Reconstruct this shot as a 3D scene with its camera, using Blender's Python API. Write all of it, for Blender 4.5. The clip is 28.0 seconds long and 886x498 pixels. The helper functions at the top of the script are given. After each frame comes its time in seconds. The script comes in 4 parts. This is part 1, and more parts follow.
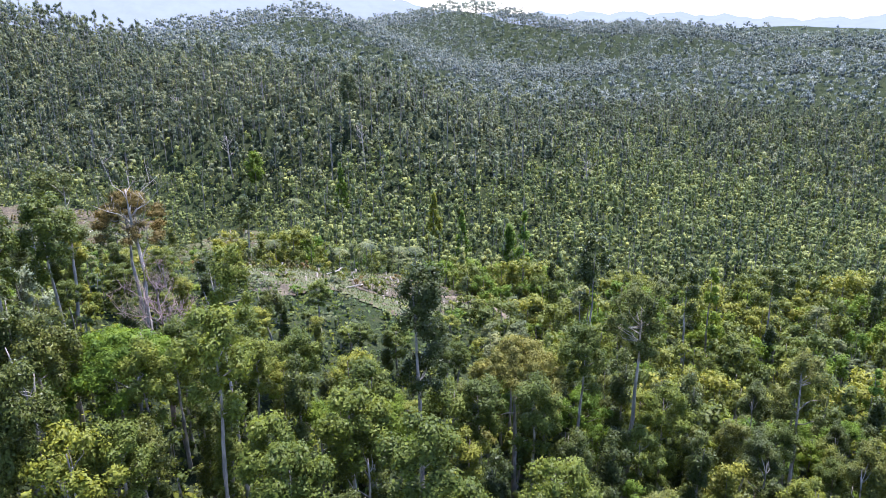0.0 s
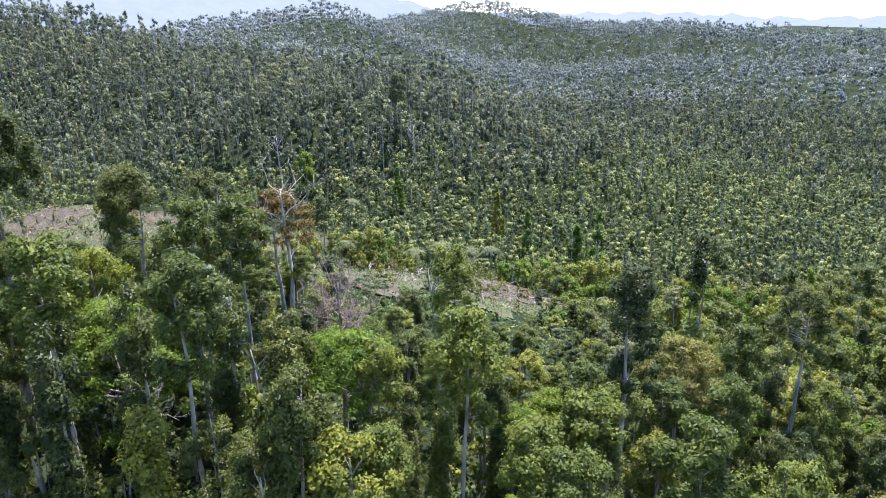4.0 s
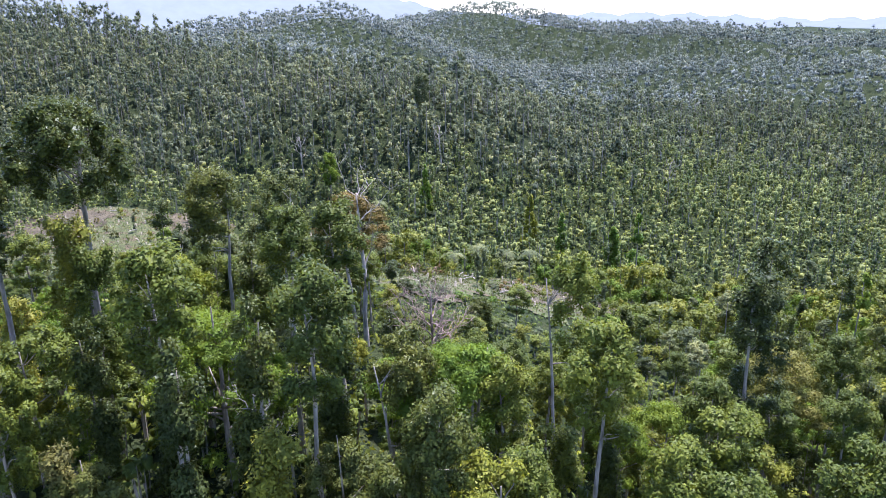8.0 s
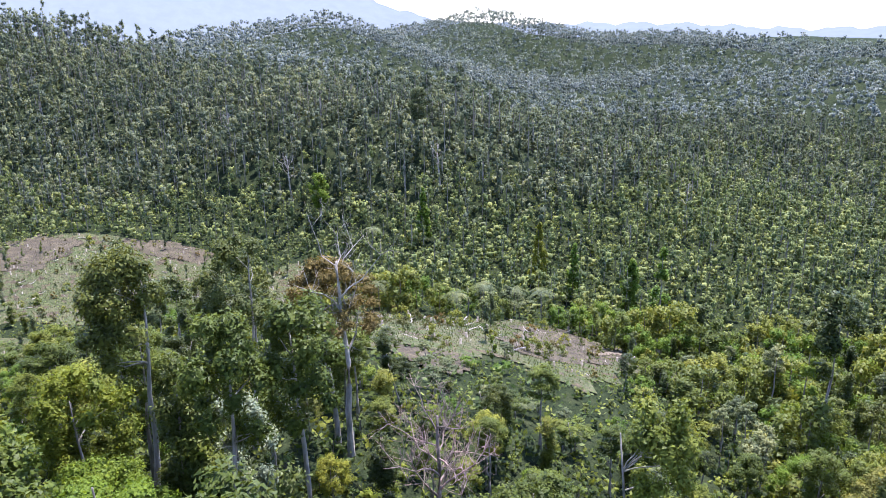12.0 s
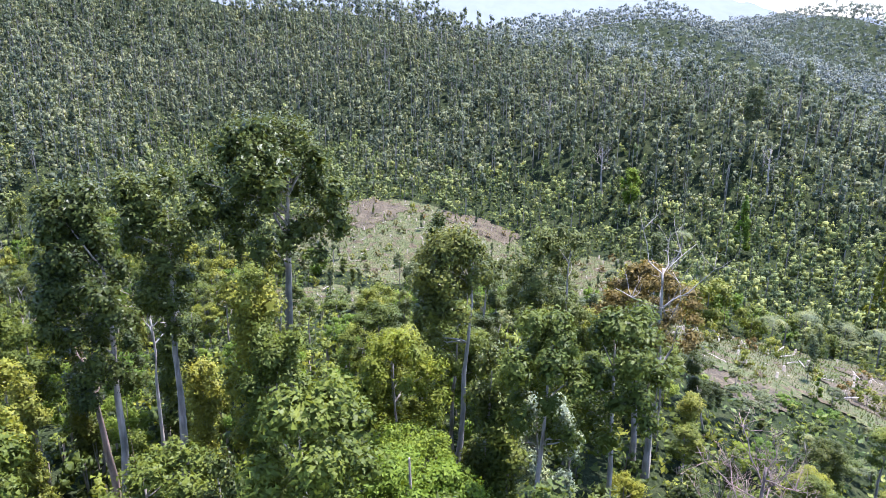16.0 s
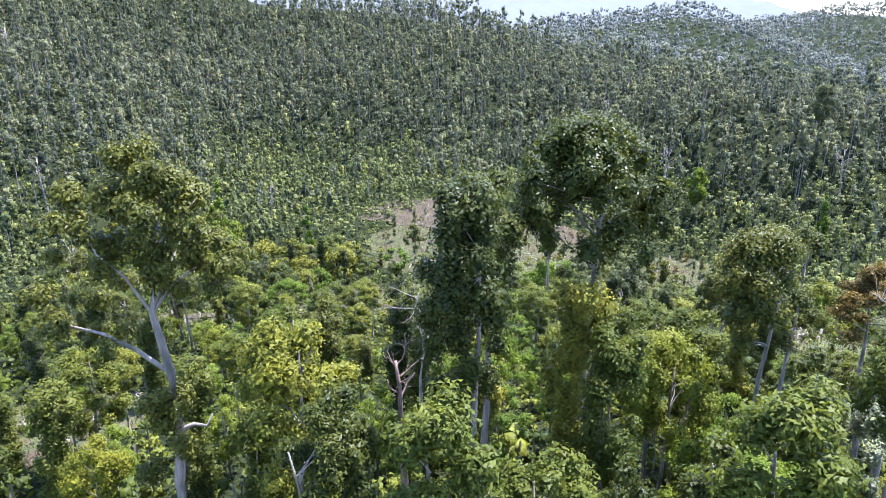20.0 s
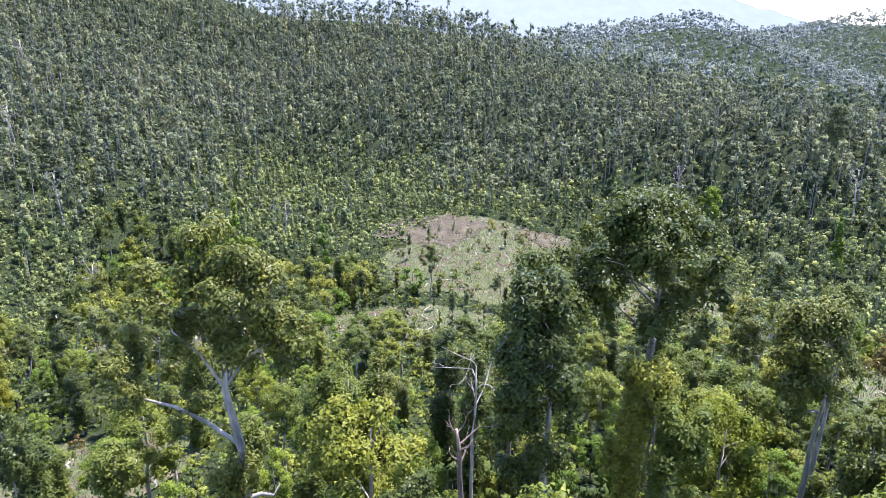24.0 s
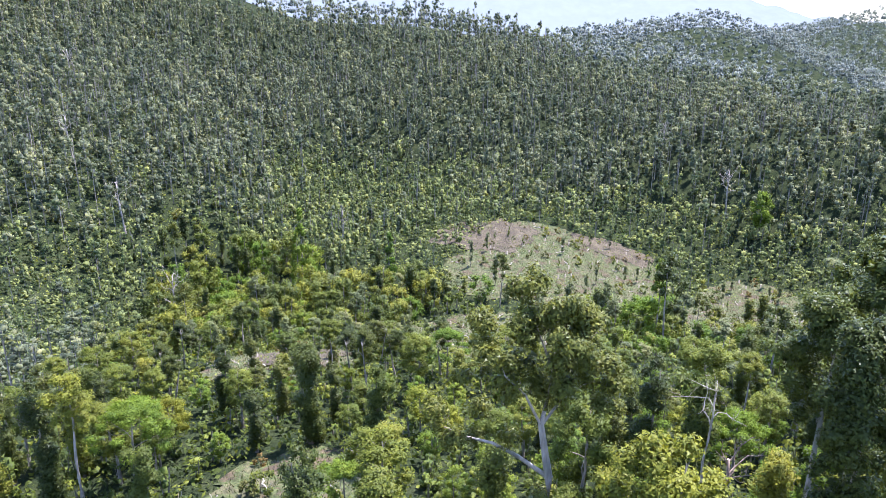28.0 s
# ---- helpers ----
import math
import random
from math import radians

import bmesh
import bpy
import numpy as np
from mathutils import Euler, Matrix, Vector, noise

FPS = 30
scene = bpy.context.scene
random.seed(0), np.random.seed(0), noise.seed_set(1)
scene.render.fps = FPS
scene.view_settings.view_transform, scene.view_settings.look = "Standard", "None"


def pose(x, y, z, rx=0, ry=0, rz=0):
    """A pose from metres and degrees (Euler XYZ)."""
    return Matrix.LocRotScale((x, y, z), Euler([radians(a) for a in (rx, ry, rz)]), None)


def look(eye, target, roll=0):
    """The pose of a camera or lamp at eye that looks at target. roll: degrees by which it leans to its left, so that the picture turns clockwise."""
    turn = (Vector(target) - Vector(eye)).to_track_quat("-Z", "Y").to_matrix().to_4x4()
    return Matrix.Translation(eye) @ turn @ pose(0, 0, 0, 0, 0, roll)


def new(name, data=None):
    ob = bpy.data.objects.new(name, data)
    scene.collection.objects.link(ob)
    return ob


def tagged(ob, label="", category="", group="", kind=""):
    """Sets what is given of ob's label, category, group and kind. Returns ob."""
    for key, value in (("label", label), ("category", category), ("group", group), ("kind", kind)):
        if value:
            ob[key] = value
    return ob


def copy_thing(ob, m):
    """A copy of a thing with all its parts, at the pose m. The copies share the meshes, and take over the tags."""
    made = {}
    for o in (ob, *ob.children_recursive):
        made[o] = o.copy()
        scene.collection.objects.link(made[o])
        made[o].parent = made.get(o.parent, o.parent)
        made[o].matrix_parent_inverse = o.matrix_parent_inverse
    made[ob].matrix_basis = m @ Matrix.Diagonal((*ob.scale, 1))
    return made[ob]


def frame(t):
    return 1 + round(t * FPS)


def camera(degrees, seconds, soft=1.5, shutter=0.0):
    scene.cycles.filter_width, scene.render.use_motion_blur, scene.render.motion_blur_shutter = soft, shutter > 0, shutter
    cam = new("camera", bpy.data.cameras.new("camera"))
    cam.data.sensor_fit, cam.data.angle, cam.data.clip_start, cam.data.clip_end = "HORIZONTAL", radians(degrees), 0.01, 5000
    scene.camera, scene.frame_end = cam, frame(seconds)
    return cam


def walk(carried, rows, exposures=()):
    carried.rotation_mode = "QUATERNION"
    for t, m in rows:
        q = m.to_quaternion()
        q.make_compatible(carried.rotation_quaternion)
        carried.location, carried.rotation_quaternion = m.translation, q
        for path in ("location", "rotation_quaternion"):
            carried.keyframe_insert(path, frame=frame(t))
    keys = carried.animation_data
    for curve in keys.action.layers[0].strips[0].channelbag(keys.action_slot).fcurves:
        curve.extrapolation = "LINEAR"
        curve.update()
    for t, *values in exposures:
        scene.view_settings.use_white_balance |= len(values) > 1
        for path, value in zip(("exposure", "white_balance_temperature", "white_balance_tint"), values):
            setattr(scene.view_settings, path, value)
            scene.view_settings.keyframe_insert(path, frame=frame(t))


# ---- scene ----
cam = camera(63.12, 28.0, soft=0.8, shutter=0.08)
PATH = [  # seconds, x, y, z, pitch, turn to the left, lean
    (0, -0.00, 0.00, 50.45, -18.00, 0.00, -0.53),
    (0.5, -1.12, 0.14, 50.45, -18.02, 0.07, -0.58),
    (1, -2.81, 0.23, 50.42, -18.01, 0.11, -0.61),
    (1.5, -5.12, 0.49, 50.32, -17.99, 0.13, -0.65),
    (2, -7.90, 0.72, 50.24, -17.98, 0.15, -0.64),
    (2.5, -11.04, 0.93, 50.21, -17.97, 0.18, -0.66),
    (3, -14.48, 0.69, 50.34, -17.96, 0.21, -0.64),
    (3.5, -18.41, 0.88, 50.29, -17.95, 0.18, -0.66),
    (5.5, -27.17, 2.39, 49.60, -17.93, 0.23, -0.72),
    (6, -28.97, 2.29, 49.67, -17.95, 0.21, -0.69),
    (6.5, -30.83, 2.32, 49.67, -17.94, 0.21, -0.72),
    (7, -31.74, 2.37, 49.69, -17.94, 0.24, -0.71),
    (7.5, -32.19, 3.42, 49.71, -17.92, 0.21, -0.67),
    (8, -32.47, 5.19, 49.76, -17.88, 0.21, -0.64),
    (8.5, -32.77, 7.67, 49.76, -17.83, 0.20, -0.58),
    (9, -33.02, 10.55, 49.75, -17.74, 0.20, -0.60),
    (9.5, -33.29, 13.85, 49.69, -17.66, 0.18, -0.58),
    (10, -33.36, 17.18, 49.65, -17.56, 0.23, -0.66),
    (10.5, -33.49, 20.97, 49.55, -17.43, 0.23, -0.71),
    (11, -33.58, 24.77, 49.54, -17.26, 0.24, -0.72),
    (11.5, -33.48, 27.63, 49.91, -17.21, 0.24, -0.72),
    (13.5, -35.02, 33.75, 49.63, -17.18, -2.19, -0.21),
    (14, -34.78, 33.74, 49.59, -17.47, 13.89, 0.44),
    (14.5, -34.89, 33.60, 49.71, -17.82, 23.63, 0.85),
    (15, -34.98, 33.47, 49.64, -17.83, 23.72, 0.66),
    (15.5, -35.91, 33.32, 49.62, -17.89, 23.83, 0.71),
    (16, -37.29, 32.90, 49.53, -17.91, 23.98, 0.60),
    (16.5, -39.17, 32.28, 49.45, -17.93, 24.08, 0.55),
    (17, -41.44, 31.57, 49.37, -17.93, 24.18, 0.49),
    (17.5, -43.93, 30.62, 49.33, -17.95, 24.28, 0.52),
    (18, -46.67, 29.56, 49.28, -17.96, 24.39, 0.49),
    (18.5, -49.65, 28.29, 49.21, -17.95, 24.45, 0.52),
    (19, -52.75, 26.90, 49.20, -17.96, 24.54, 0.51),
    (19.5, -55.54, 25.70, 49.18, -17.96, 24.64, 0.52),
    (20, -57.44, 24.83, 49.15, -17.96, 24.69, 0.52),
    (20.5, -58.36, 24.54, 49.65, -17.95, 24.72, 0.54),
    (21, -58.57, 24.56, 50.57, -17.84, 24.70, 0.60),
    (21.5, -58.61, 24.43, 51.77, -17.78, 24.67, 0.66),
    (23.5, -60.09, 24.46, 53.65, -17.56, 24.83, 0.83),
    (24, -61.55, 23.64, 53.73, -17.57, 24.90, 0.79),
    (24.5, -63.40, 22.61, 53.89, -17.58, 24.98, 0.76),
    (25, -65.65, 21.63, 54.09, -17.59, 25.09, 0.69),
    (25.5, -67.98, 20.24, 54.55, -17.62, 25.19, 0.63),
    (26, -70.53, 18.82, 54.98, -17.68, 25.31, 0.58),
    (26.5, -73.38, 17.23, 55.14, -17.70, 25.40, 0.52),
    (27, -76.05, 15.13, 55.62, -17.76, 25.34, 0.50),
    (27.5, -78.12, 13.71, 56.64, -17.86, 24.96, 0.48),
    (28, -79.21, 12.94, 57.75, -17.79, 25.02, 0.49),
]
walk(cam, [(t, pose(x, y, z, 0, 0, turn) @ pose(0, 0, 0, 90 + tilt) @ pose(0, 0, 0, 0, 0, lean)) for t, x, y, z, tilt, turn, lean in PATH],
     [(s, e, 5380, 25) for s, e in ((0, 2.08), (11.5, 2.08), (13.4, 1.72), (14.2, 1.78), (15.8, 2.3), (28, 2.26))])

# ---- light ----
world = bpy.data.worlds.new("world")
scene.world = world
world.use_nodes = True
SUN_UP, SUN_TURN = 68.0, 20.0  # degrees over the horizon; degrees to the right of +y
wn = world.node_tree.nodes
sky = wn.new("ShaderNodeTexSky")
sky.sky_type, sky.sun_disc = "NISHITA", False
sky.sun_elevation, sky.sun_rotation = radians(SUN_UP), radians(SUN_TURN)
sky.air_density, sky.dust_density, sky.ozone_density = 1.0, 0.4, 1.0
wn["Background"].inputs["Strength"].default_value = 0.14
world.node_tree.links.new(sky.outputs["Color"], wn["Background"].inputs["Color"])
sun = new("sun", bpy.data.lights.new("sun", "SUN"))
sun.data.energy, sun.data.angle, sun.data.color = 4.3, radians(0.8), (1.0, 0.95, 0.86)
a, e = radians(SUN_TURN), radians(SUN_UP)
sun.matrix_world = look((math.sin(a) * math.cos(e) * 300, math.cos(a) * math.cos(e) * 300, math.sin(e) * 300), (0, 0, 0))


# ---- materials ----
def material(name):
    m = bpy.data.materials.new(name)
    m.use_nodes = True
    t = m.node_tree
    return m, t, t.nodes, t.nodes["Principled BSDF"]


def node(t, kind, **values):
    n = t.nodes.new("ShaderNode" + kind)
    for k, v in values.items():
        n.inputs[k].default_value = v
    return n


def ramp(t, source, *stops):
    n = t.nodes.new("ShaderNodeValToRGB")
    while len(n.color_ramp.elements) < len(stops):
        n.color_ramp.elements.new(0.5)
    for el, (p, c) in zip(n.color_ramp.elements, stops):
        el.position, el.color = p, (*c, 1)
    t.links.new(source, n.inputs[0])
    return n


def mixed(t, kind, factor, one, two):
    n = t.nodes.new("ShaderNodeMix")
    n.data_type, n.blend_type = "RGBA", kind
    n.inputs[0].default_value = factor
    t.links.new(one, n.inputs[6])
    if isinstance(two, tuple):
        n.inputs[7].default_value = (*two, 1)
    else:
        t.links.new(two, n.inputs[7])
    return n.outputs[2]


def leaf_material(name, dark, middle, light, gloss=0.42, thin=0.3, cell=0.0, grain=3.4, shine=0.1, haze_sheen=0.0):
    """Foliage: a tint for each tree (or, for joined woods, for each cell of the plan), a shade for each leaf; last, a
    sheen that stands in for haze.
    """
    m, t, nodes, b = material(name)
    if cell < 0:
        tint = node(t, "Attribute")
        tint.attribute_name = "tint"
        tint = tint.outputs["Fac"]
    elif cell:
        geo = node(t, "NewGeometry")
        flat = node(t, "VectorMath")
        flat.operation = "MULTIPLY"
        flat.inputs[1].default_value = (1, 1, 0)
        t.links.new(geo.outputs["Position"], flat.inputs[0])
        vor = node(t, "TexVoronoi", Scale=1.0 / cell)
        t.links.new(flat.outputs[0], vor.inputs["Vector"])
        sep = node(t, "SeparateColor")
        t.links.new(vor.outputs["Color"], sep.inputs[0])
        tint = sep.outputs[0]
    else:
        tint = node(t, "ObjectInfo").outputs["Random"]
    col = ramp(t, tint, (0.0, dark), (0.55, middle), (1.0, light)).outputs[0]
    geo = node(t, "NewGeometry")
    shade = ramp(t, geo.outputs["Random Per Island"], (0.0, (0.84, 0.85, 0.86)), (0.7, (1.0, 1.0, 1.0)), (1.0, (1.2, 1.16, 1.0)))
    col = mixed(t, "MULTIPLY", 1.0, col, shade.outputs[0])
    big = node(t, "TexNoise", Scale=0.35, Detail=2.0)
    t.links.new(geo.outputs["Position"], big.inputs["Vector"])
    drift = ramp(t, big.outputs["Fac"], (0.3, (0.75, 0.8, 0.85)), (0.7, (1.2, 1.15, 0.95)))
    col = mixed(t, "MULTIPLY", 1.0, col, drift.outputs[0])
    tuft = node(t, "TexVoronoi", Scale=grain)
    t.links.new(geo.outputs["Position"], tuft.inputs["Vector"])
    split = node(t, "SeparateColor")
    t.links.new(tuft.outputs["Color"], split.inputs[0])
    mottle = ramp(t, split.outputs[1], (0.0, (0.78, 0.8, 0.82)), (0.6, (1.0, 1.0, 1.0)), (1.0, (1.2, 1.16, 1.05)))
    col = mixed(t, "MULTIPLY", 1.0, col, mottle.outputs[0])
    bump = node(t, "Bump", Strength=0.35, Distance=0.35 / grain)
    bump.invert = True
    t.links.new(tuft.outputs["Distance"], bump.inputs["Height"])
    t.links.new(bump.outputs[0], b.inputs["Normal"])
    t.links.new(col, b.inputs["Base Color"])
    b.inputs["Roughness"].default_value = gloss
    b.inputs["Specular IOR Level"].default_value = shine
    # sheen here imitates haze over the distant trees
    b.inputs["Sheen Weight"].default_value, b.inputs["Sheen Roughness"].default_value = haze_sheen, 0.6
    tr = node(t, "BsdfTranslucent")
    warm = mixed(t, "MULTIPLY", 1.0, col, (1.35, 1.3, 0.6))
    t.links.new(warm, tr.inputs["Color"])
    mix = node(t, "MixShader", Fac=thin)
    t.links.new(b.outputs[0], mix.inputs[1])
    t.links.new(tr.outputs[0], mix.inputs[2])
    t.links.new(mix.outputs[0], nodes["Material Output"].inputs["Surface"])
    return m


def bark_material(name, dark, light, scale=1.4):
    m, t, nodes, b = material(name)
    co = node(t, "TexCoord")
    mp = node(t, "Mapping")
    mp.inputs["Scale"].default_value = (3.0, 3.0, 0.5)
    t.links.new(co.outputs["Object"], mp.inputs[0])
    n1 = node(t, "TexNoise", Scale=scale, Detail=5.0, Roughness=0.65)
    t.links.new(mp.outputs[0], n1.inputs["Vector"])
    n2 = node(t, "TexNoise", Scale=0.35, Detail=2.0)
    t.links.new(co.outputs["Object"], n2.inputs["Vector"])
    col = ramp(t, n1.outputs["Fac"], (0.3, dark), (0.68, light)).outputs[0]
    stain = ramp(t, n2.outputs["Fac"], (0.38, (0.55, 0.58, 0.5)), (0.6, (1.1, 1.05, 1.0)))
    col = mixed(t, "MULTIPLY", 1.0, col, stain.outputs[0])
    t.links.new(col, b.inputs["Base Color"])
    b.inputs["Roughness"].default_value = 0.85
    bump = node(t, "Bump", Strength=0.6, Distance=0.05)
    t.links.new(n1.outputs["Fac"], bump.inputs["Height"])
    t.links.new(bump.outputs[0], b.inputs["Normal"])
    return m


def earth_material(name, stops, scale=0.25, fine=3.0, bump_size=0.25, gloss=0.15):
    m, t, nodes, b = material(name)
    geo = node(t, "NewGeometry")
    n1 = node(t, "TexNoise", Scale=scale, Detail=6.0, Roughness=0.7)
    n2 = node(t, "TexNoise", Scale=fine, Detail=4.0, Roughness=0.7)
    for n in (n1, n2):
        t.links.new(geo.outputs["Position"], n.inputs["Vector"])
    col = ramp(t, n1.outputs["Fac"], *stops).outputs[0]
    grain = ramp(t, n2.outputs["Fac"], (0.3, (0.4, 0.4, 0.4)), (0.7, (1.5, 1.45, 1.35)))
    col = mixed(t, "MULTIPLY", 1.0, col, grain.outputs[0])
    t.links.new(col, b.inputs["Base Color"])
    b.inputs["Roughness"].default_value = 0.95
    b.inputs["Specular IOR Level"].default_value = gloss
    bump = node(t, "Bump", Strength=0.8, Distance=bump_size)
    t.links.new(n2.outputs["Fac"], bump.inputs["Height"])
    t.links.new(bump.outputs[0], b.inputs["Normal"])
    return m


LEAF = {
    "dark": leaf_material("dark_leaves", (0.0411, 0.051, 0.0125), (0.063, 0.0745, 0.0153), (0.103, 0.106, 0.0195), 0.4, 0.26),
    "green": leaf_material("green_leaves", (0.0667, 0.0833, 0.0153), (0.106, 0.125, 0.0181), (0.158, 0.162, 0.0208), 0.48, 0.34),
    "fresh": leaf_material("fresh_green_leaves", (0.0842, 0.132, 0.0156), (0.113, 0.16, 0.0168), (0.144, 0.176, 0.0192), 0.55, 0.4),
    "vine": leaf_material("vine_leaves", (0.0582, 0.0745, 0.0167), (0.109, 0.122, 0.0195), (0.187, 0.181, 0.025), 0.48, 0.34),
    "olive": leaf_material("olive_leaves", (0.075, 0.085, 0.02), (0.105, 0.108, 0.024), (0.14, 0.13, 0.028), 0.55, 0.28),
    "yellow": leaf_material("yellow_green_leaves", (0.122, 0.145, 0.0144), (0.149, 0.163, 0.0156), (0.176, 0.172, 0.0168), 0.55, 0.36),
    "rust": leaf_material("rusty_leaves", (0.075, 0.078, 0.022), (0.11, 0.09, 0.024), (0.145, 0.092, 0.026), 0.6, 0.24),
    "pale": leaf_material("whitish_leaves", (0.127, 0.15, 0.0828), (0.159, 0.179, 0.101), (0.191, 0.209, 0.124), 0.42, 0.22),
    "grey": leaf_material("grey_green_leaves", (0.0826, 0.096, 0.0418), (0.121, 0.132, 0.0539), (0.17, 0.171, 0.0695), 0.55, 0.3),
    # woods and far: haze put into the colour, greyer, bluer and paler with distance
    "woods": leaf_material("hazed_woods_leaves", (0.054, 0.07, 0.042), (0.13, 0.14, 0.078), (0.205, 0.204, 0.106), 0.6, 0.34, -1, 1.6, 0.08, 0.03),
    "far": leaf_material("hazed_far_leaves", (0.1, 0.115, 0.105), (0.17, 0.182, 0.168), (0.22, 0.232, 0.215), 0.65, 0.32, -1, 0.9, 0.08, 0.08),
    "under": leaf_material("undergrowth_leaves", (0.0411, 0.0539, 0.0125), (0.0789, 0.098, 0.0167), (0.145, 0.152, 0.0208), 0.55, 0.32, 4.0),
    # thicket takes a trace of the same sheen in place of haze
    "thicket": leaf_material("thicket_leaves", (0.054, 0.074, 0.031), (0.152, 0.172, 0.055), (0.235, 0.242, 0.08), 0.6, 0.34, -1, 2.4, 0.06, 0.03),
    "shrubbery": leaf_material("shrub_leaves", (0.0425, 0.06, 0.0151), (0.106, 0.13, 0.0218), (0.202, 0.21, 0.0302), 0.5, 0.36, -1),
    "creeper": leaf_material("creeper_leaves", (0.0661, 0.0931, 0.0296), (0.121, 0.147, 0.0364), (0.192, 0.201, 0.0478), 0.55, 0.32, 5.5),
    "grass": leaf_material("grass_blades", (0.055, 0.08, 0.022), (0.092, 0.105, 0.032), (0.14, 0.125, 0.046), 0.75, 0.2, 5.0),
    "straw": leaf_material("dry_stalks", (0.075, 0.056, 0.03), (0.12, 0.094, 0.05), (0.155, 0.125, 0.068), 0.8, 0.15, 3.0),
}
PALE_BARK = bark_material("pale_bark", (0.16, 0.13, 0.105), (0.36, 0.305, 0.25))
GREY_BARK = bark_material("grey_bark", (0.12, 0.095, 0.072), (0.3, 0.25, 0.195))
BROWN_BARK = bark_material("brown_bark", (0.09, 0.06, 0.045), (0.27, 0.19, 0.14))
DEAD_WOOD = bark_material("weathered_dead_wood", (0.2, 0.165, 0.135), (0.42, 0.36, 0.3))
RED_TWIGS = bark_material("reddish_twigs", (0.16, 0.1, 0.08), (0.34, 0.24, 0.2))
FLOOR = earth_material("forest_floor", ((0.3, (0.011, 0.015, 0.008)), (0.5, (0.022, 0.029, 0.012)), (0.7, (0.036, 0.04, 0.018))), gloss=0.02)
CLEARED = earth_material("cleared_ground", ((0.3, (0.036, 0.027, 0.017)), (0.42, (0.075, 0.056, 0.033)), (0.5, (0.052, 0.066, 0.02)), (0.6, (0.084, 0.074, 0.038)), (0.72, (0.044, 0.068, 0.017))), 0.22, 1.1, 0.6)
BURNT = earth_material("burnt_earth", ((0.3, (0.034, 0.027, 0.017)), (0.5, (0.068, 0.054, 0.033)), (0.7, (0.11, 0.09, 0.055))), 0.3, 2.0, 0.4)
TRACK = earth_material("bare_track", ((0.3, (0.09, 0.068, 0.045)), (0.7, (0.16, 0.125, 0.085))), 0.4, 3.0, 0.1)

# ---- the lie of the land ----
NEAR_HILLS = [  # x, y, spread, height
    (-40, 50, 60, 14.9), (20, 80, 60, -8.8), (-80, 90, 45, 2.6), (-130, 70, 60, 8.4),
    (90, 140, 80, 2.4), (-40, 160, 50, 21.9), (-110, 200, 60, -17.1), (-160, 280, 70, 0.4),
    (10, 220, 70, -22.4), (-45, 345, 38, 19.1), (-120, 370, 55, 16.4), (60, 300, 80, 5.8),
    (-240, 330, 90, -14.2), (-180, 440, 80, -2.5), (-180, 345, 45, -12.7), (-90, 310, 40, -25.4),
]
FAR_HILLS = [
    (-320, 440, 120, 17.9), (-330, 220, 110, -12.1), (100, 600, 220, 6.0), (-150, 620, 200, 10.4),
    (350, 500, 260, 3.7), (-480, 700, 300, -19.4), (0, 1100, 320, 17.5), (420, 1050, 320, -32.5),
    (-250, 1300, 400, -19.7), (50, 1500, 350, 47.5), (-780, 520, 260, 93.2), (-900, 1050, 300, 22.5),
    (-550, 1250, 250, -5.8), (650, 900, 260, 22.0), (250, 250, 150, -40.4), (150, 0, 120, -17.5),
    (800, 300, 300, -11.2), (300, 1300, 220, 29.7), (-420, 960, 200, 5.5),
]
SPURS = [  # the side ridges and hollows of the far valley
    (-260, 920, 110, 35.8), (-420, 520, 110, 30.0), (540, 1480, 220, -28.7), (60, 680, 110, -41.5),
    (380, 920, 110, 13.9), (-500, 920, 110, -19.3), (-240, 170, 45, -21.2), (-580, 360, 110, 48.3),
    (-420, 395, 60, -34.0), (-260, 680, 110, 15.3), (540, 1160, 110, -40.5), (220, 440, 110, -20.8),
    (-740, 440, 110, -35.8), (-180, 1480, 110, -22.7), (-20, 1320, 110, 13.5), (300, 1480, 110, -27.8),
    (-270, 320, 45, -14.8), (-740, 760, 110, 30.6), (-500, 760, 110, -22.5), (-100, 1000, 110, 15.7),
    (140, 1000, 110, -46.8), (380, 1080, 110, 22.6), (-360, 230, 45, 10.2), (-330, 470, 45, -12.3),
]
rng = np.random.default_rng(5)


def ground(x, y):
    x, y = np.asarray(x, float), np.asarray(y, float)
    z = np.full(np.broadcast(x, y).shape, -5.0)
    for hx, hy, s, h in NEAR_HILLS + FAR_HILLS + SPURS:
        z = z + h * np.exp(-((x - hx) ** 2 + (y - hy) ** 2) / (2 * s * s))
    far = np.hypot(x, y)
    z = z + np.clip((far - 250) / 500, 0, 1) * (9 * np.sin(x / 71 + 1.3) * np.sin(y / 93) + 5 * np.sin(x / 37 + y / 53))
    return z + 1.1 * np.sin(x / 19 + 0.7) * np.sin(y / 23) + 0.5 * np.sin(x / 7.3) * np.cos(y / 8.9)


CLEARINGS = [  # x, y, half-width, half-length
    (-30, 172, 38, 34), (-80, 238, 22, 40), (-143, 247, 42, 38), (-140, 172, 22, 34), (-160, 114, 13, 17), (-124, 68, 9, 11), (12, 171, 5, 11),
]


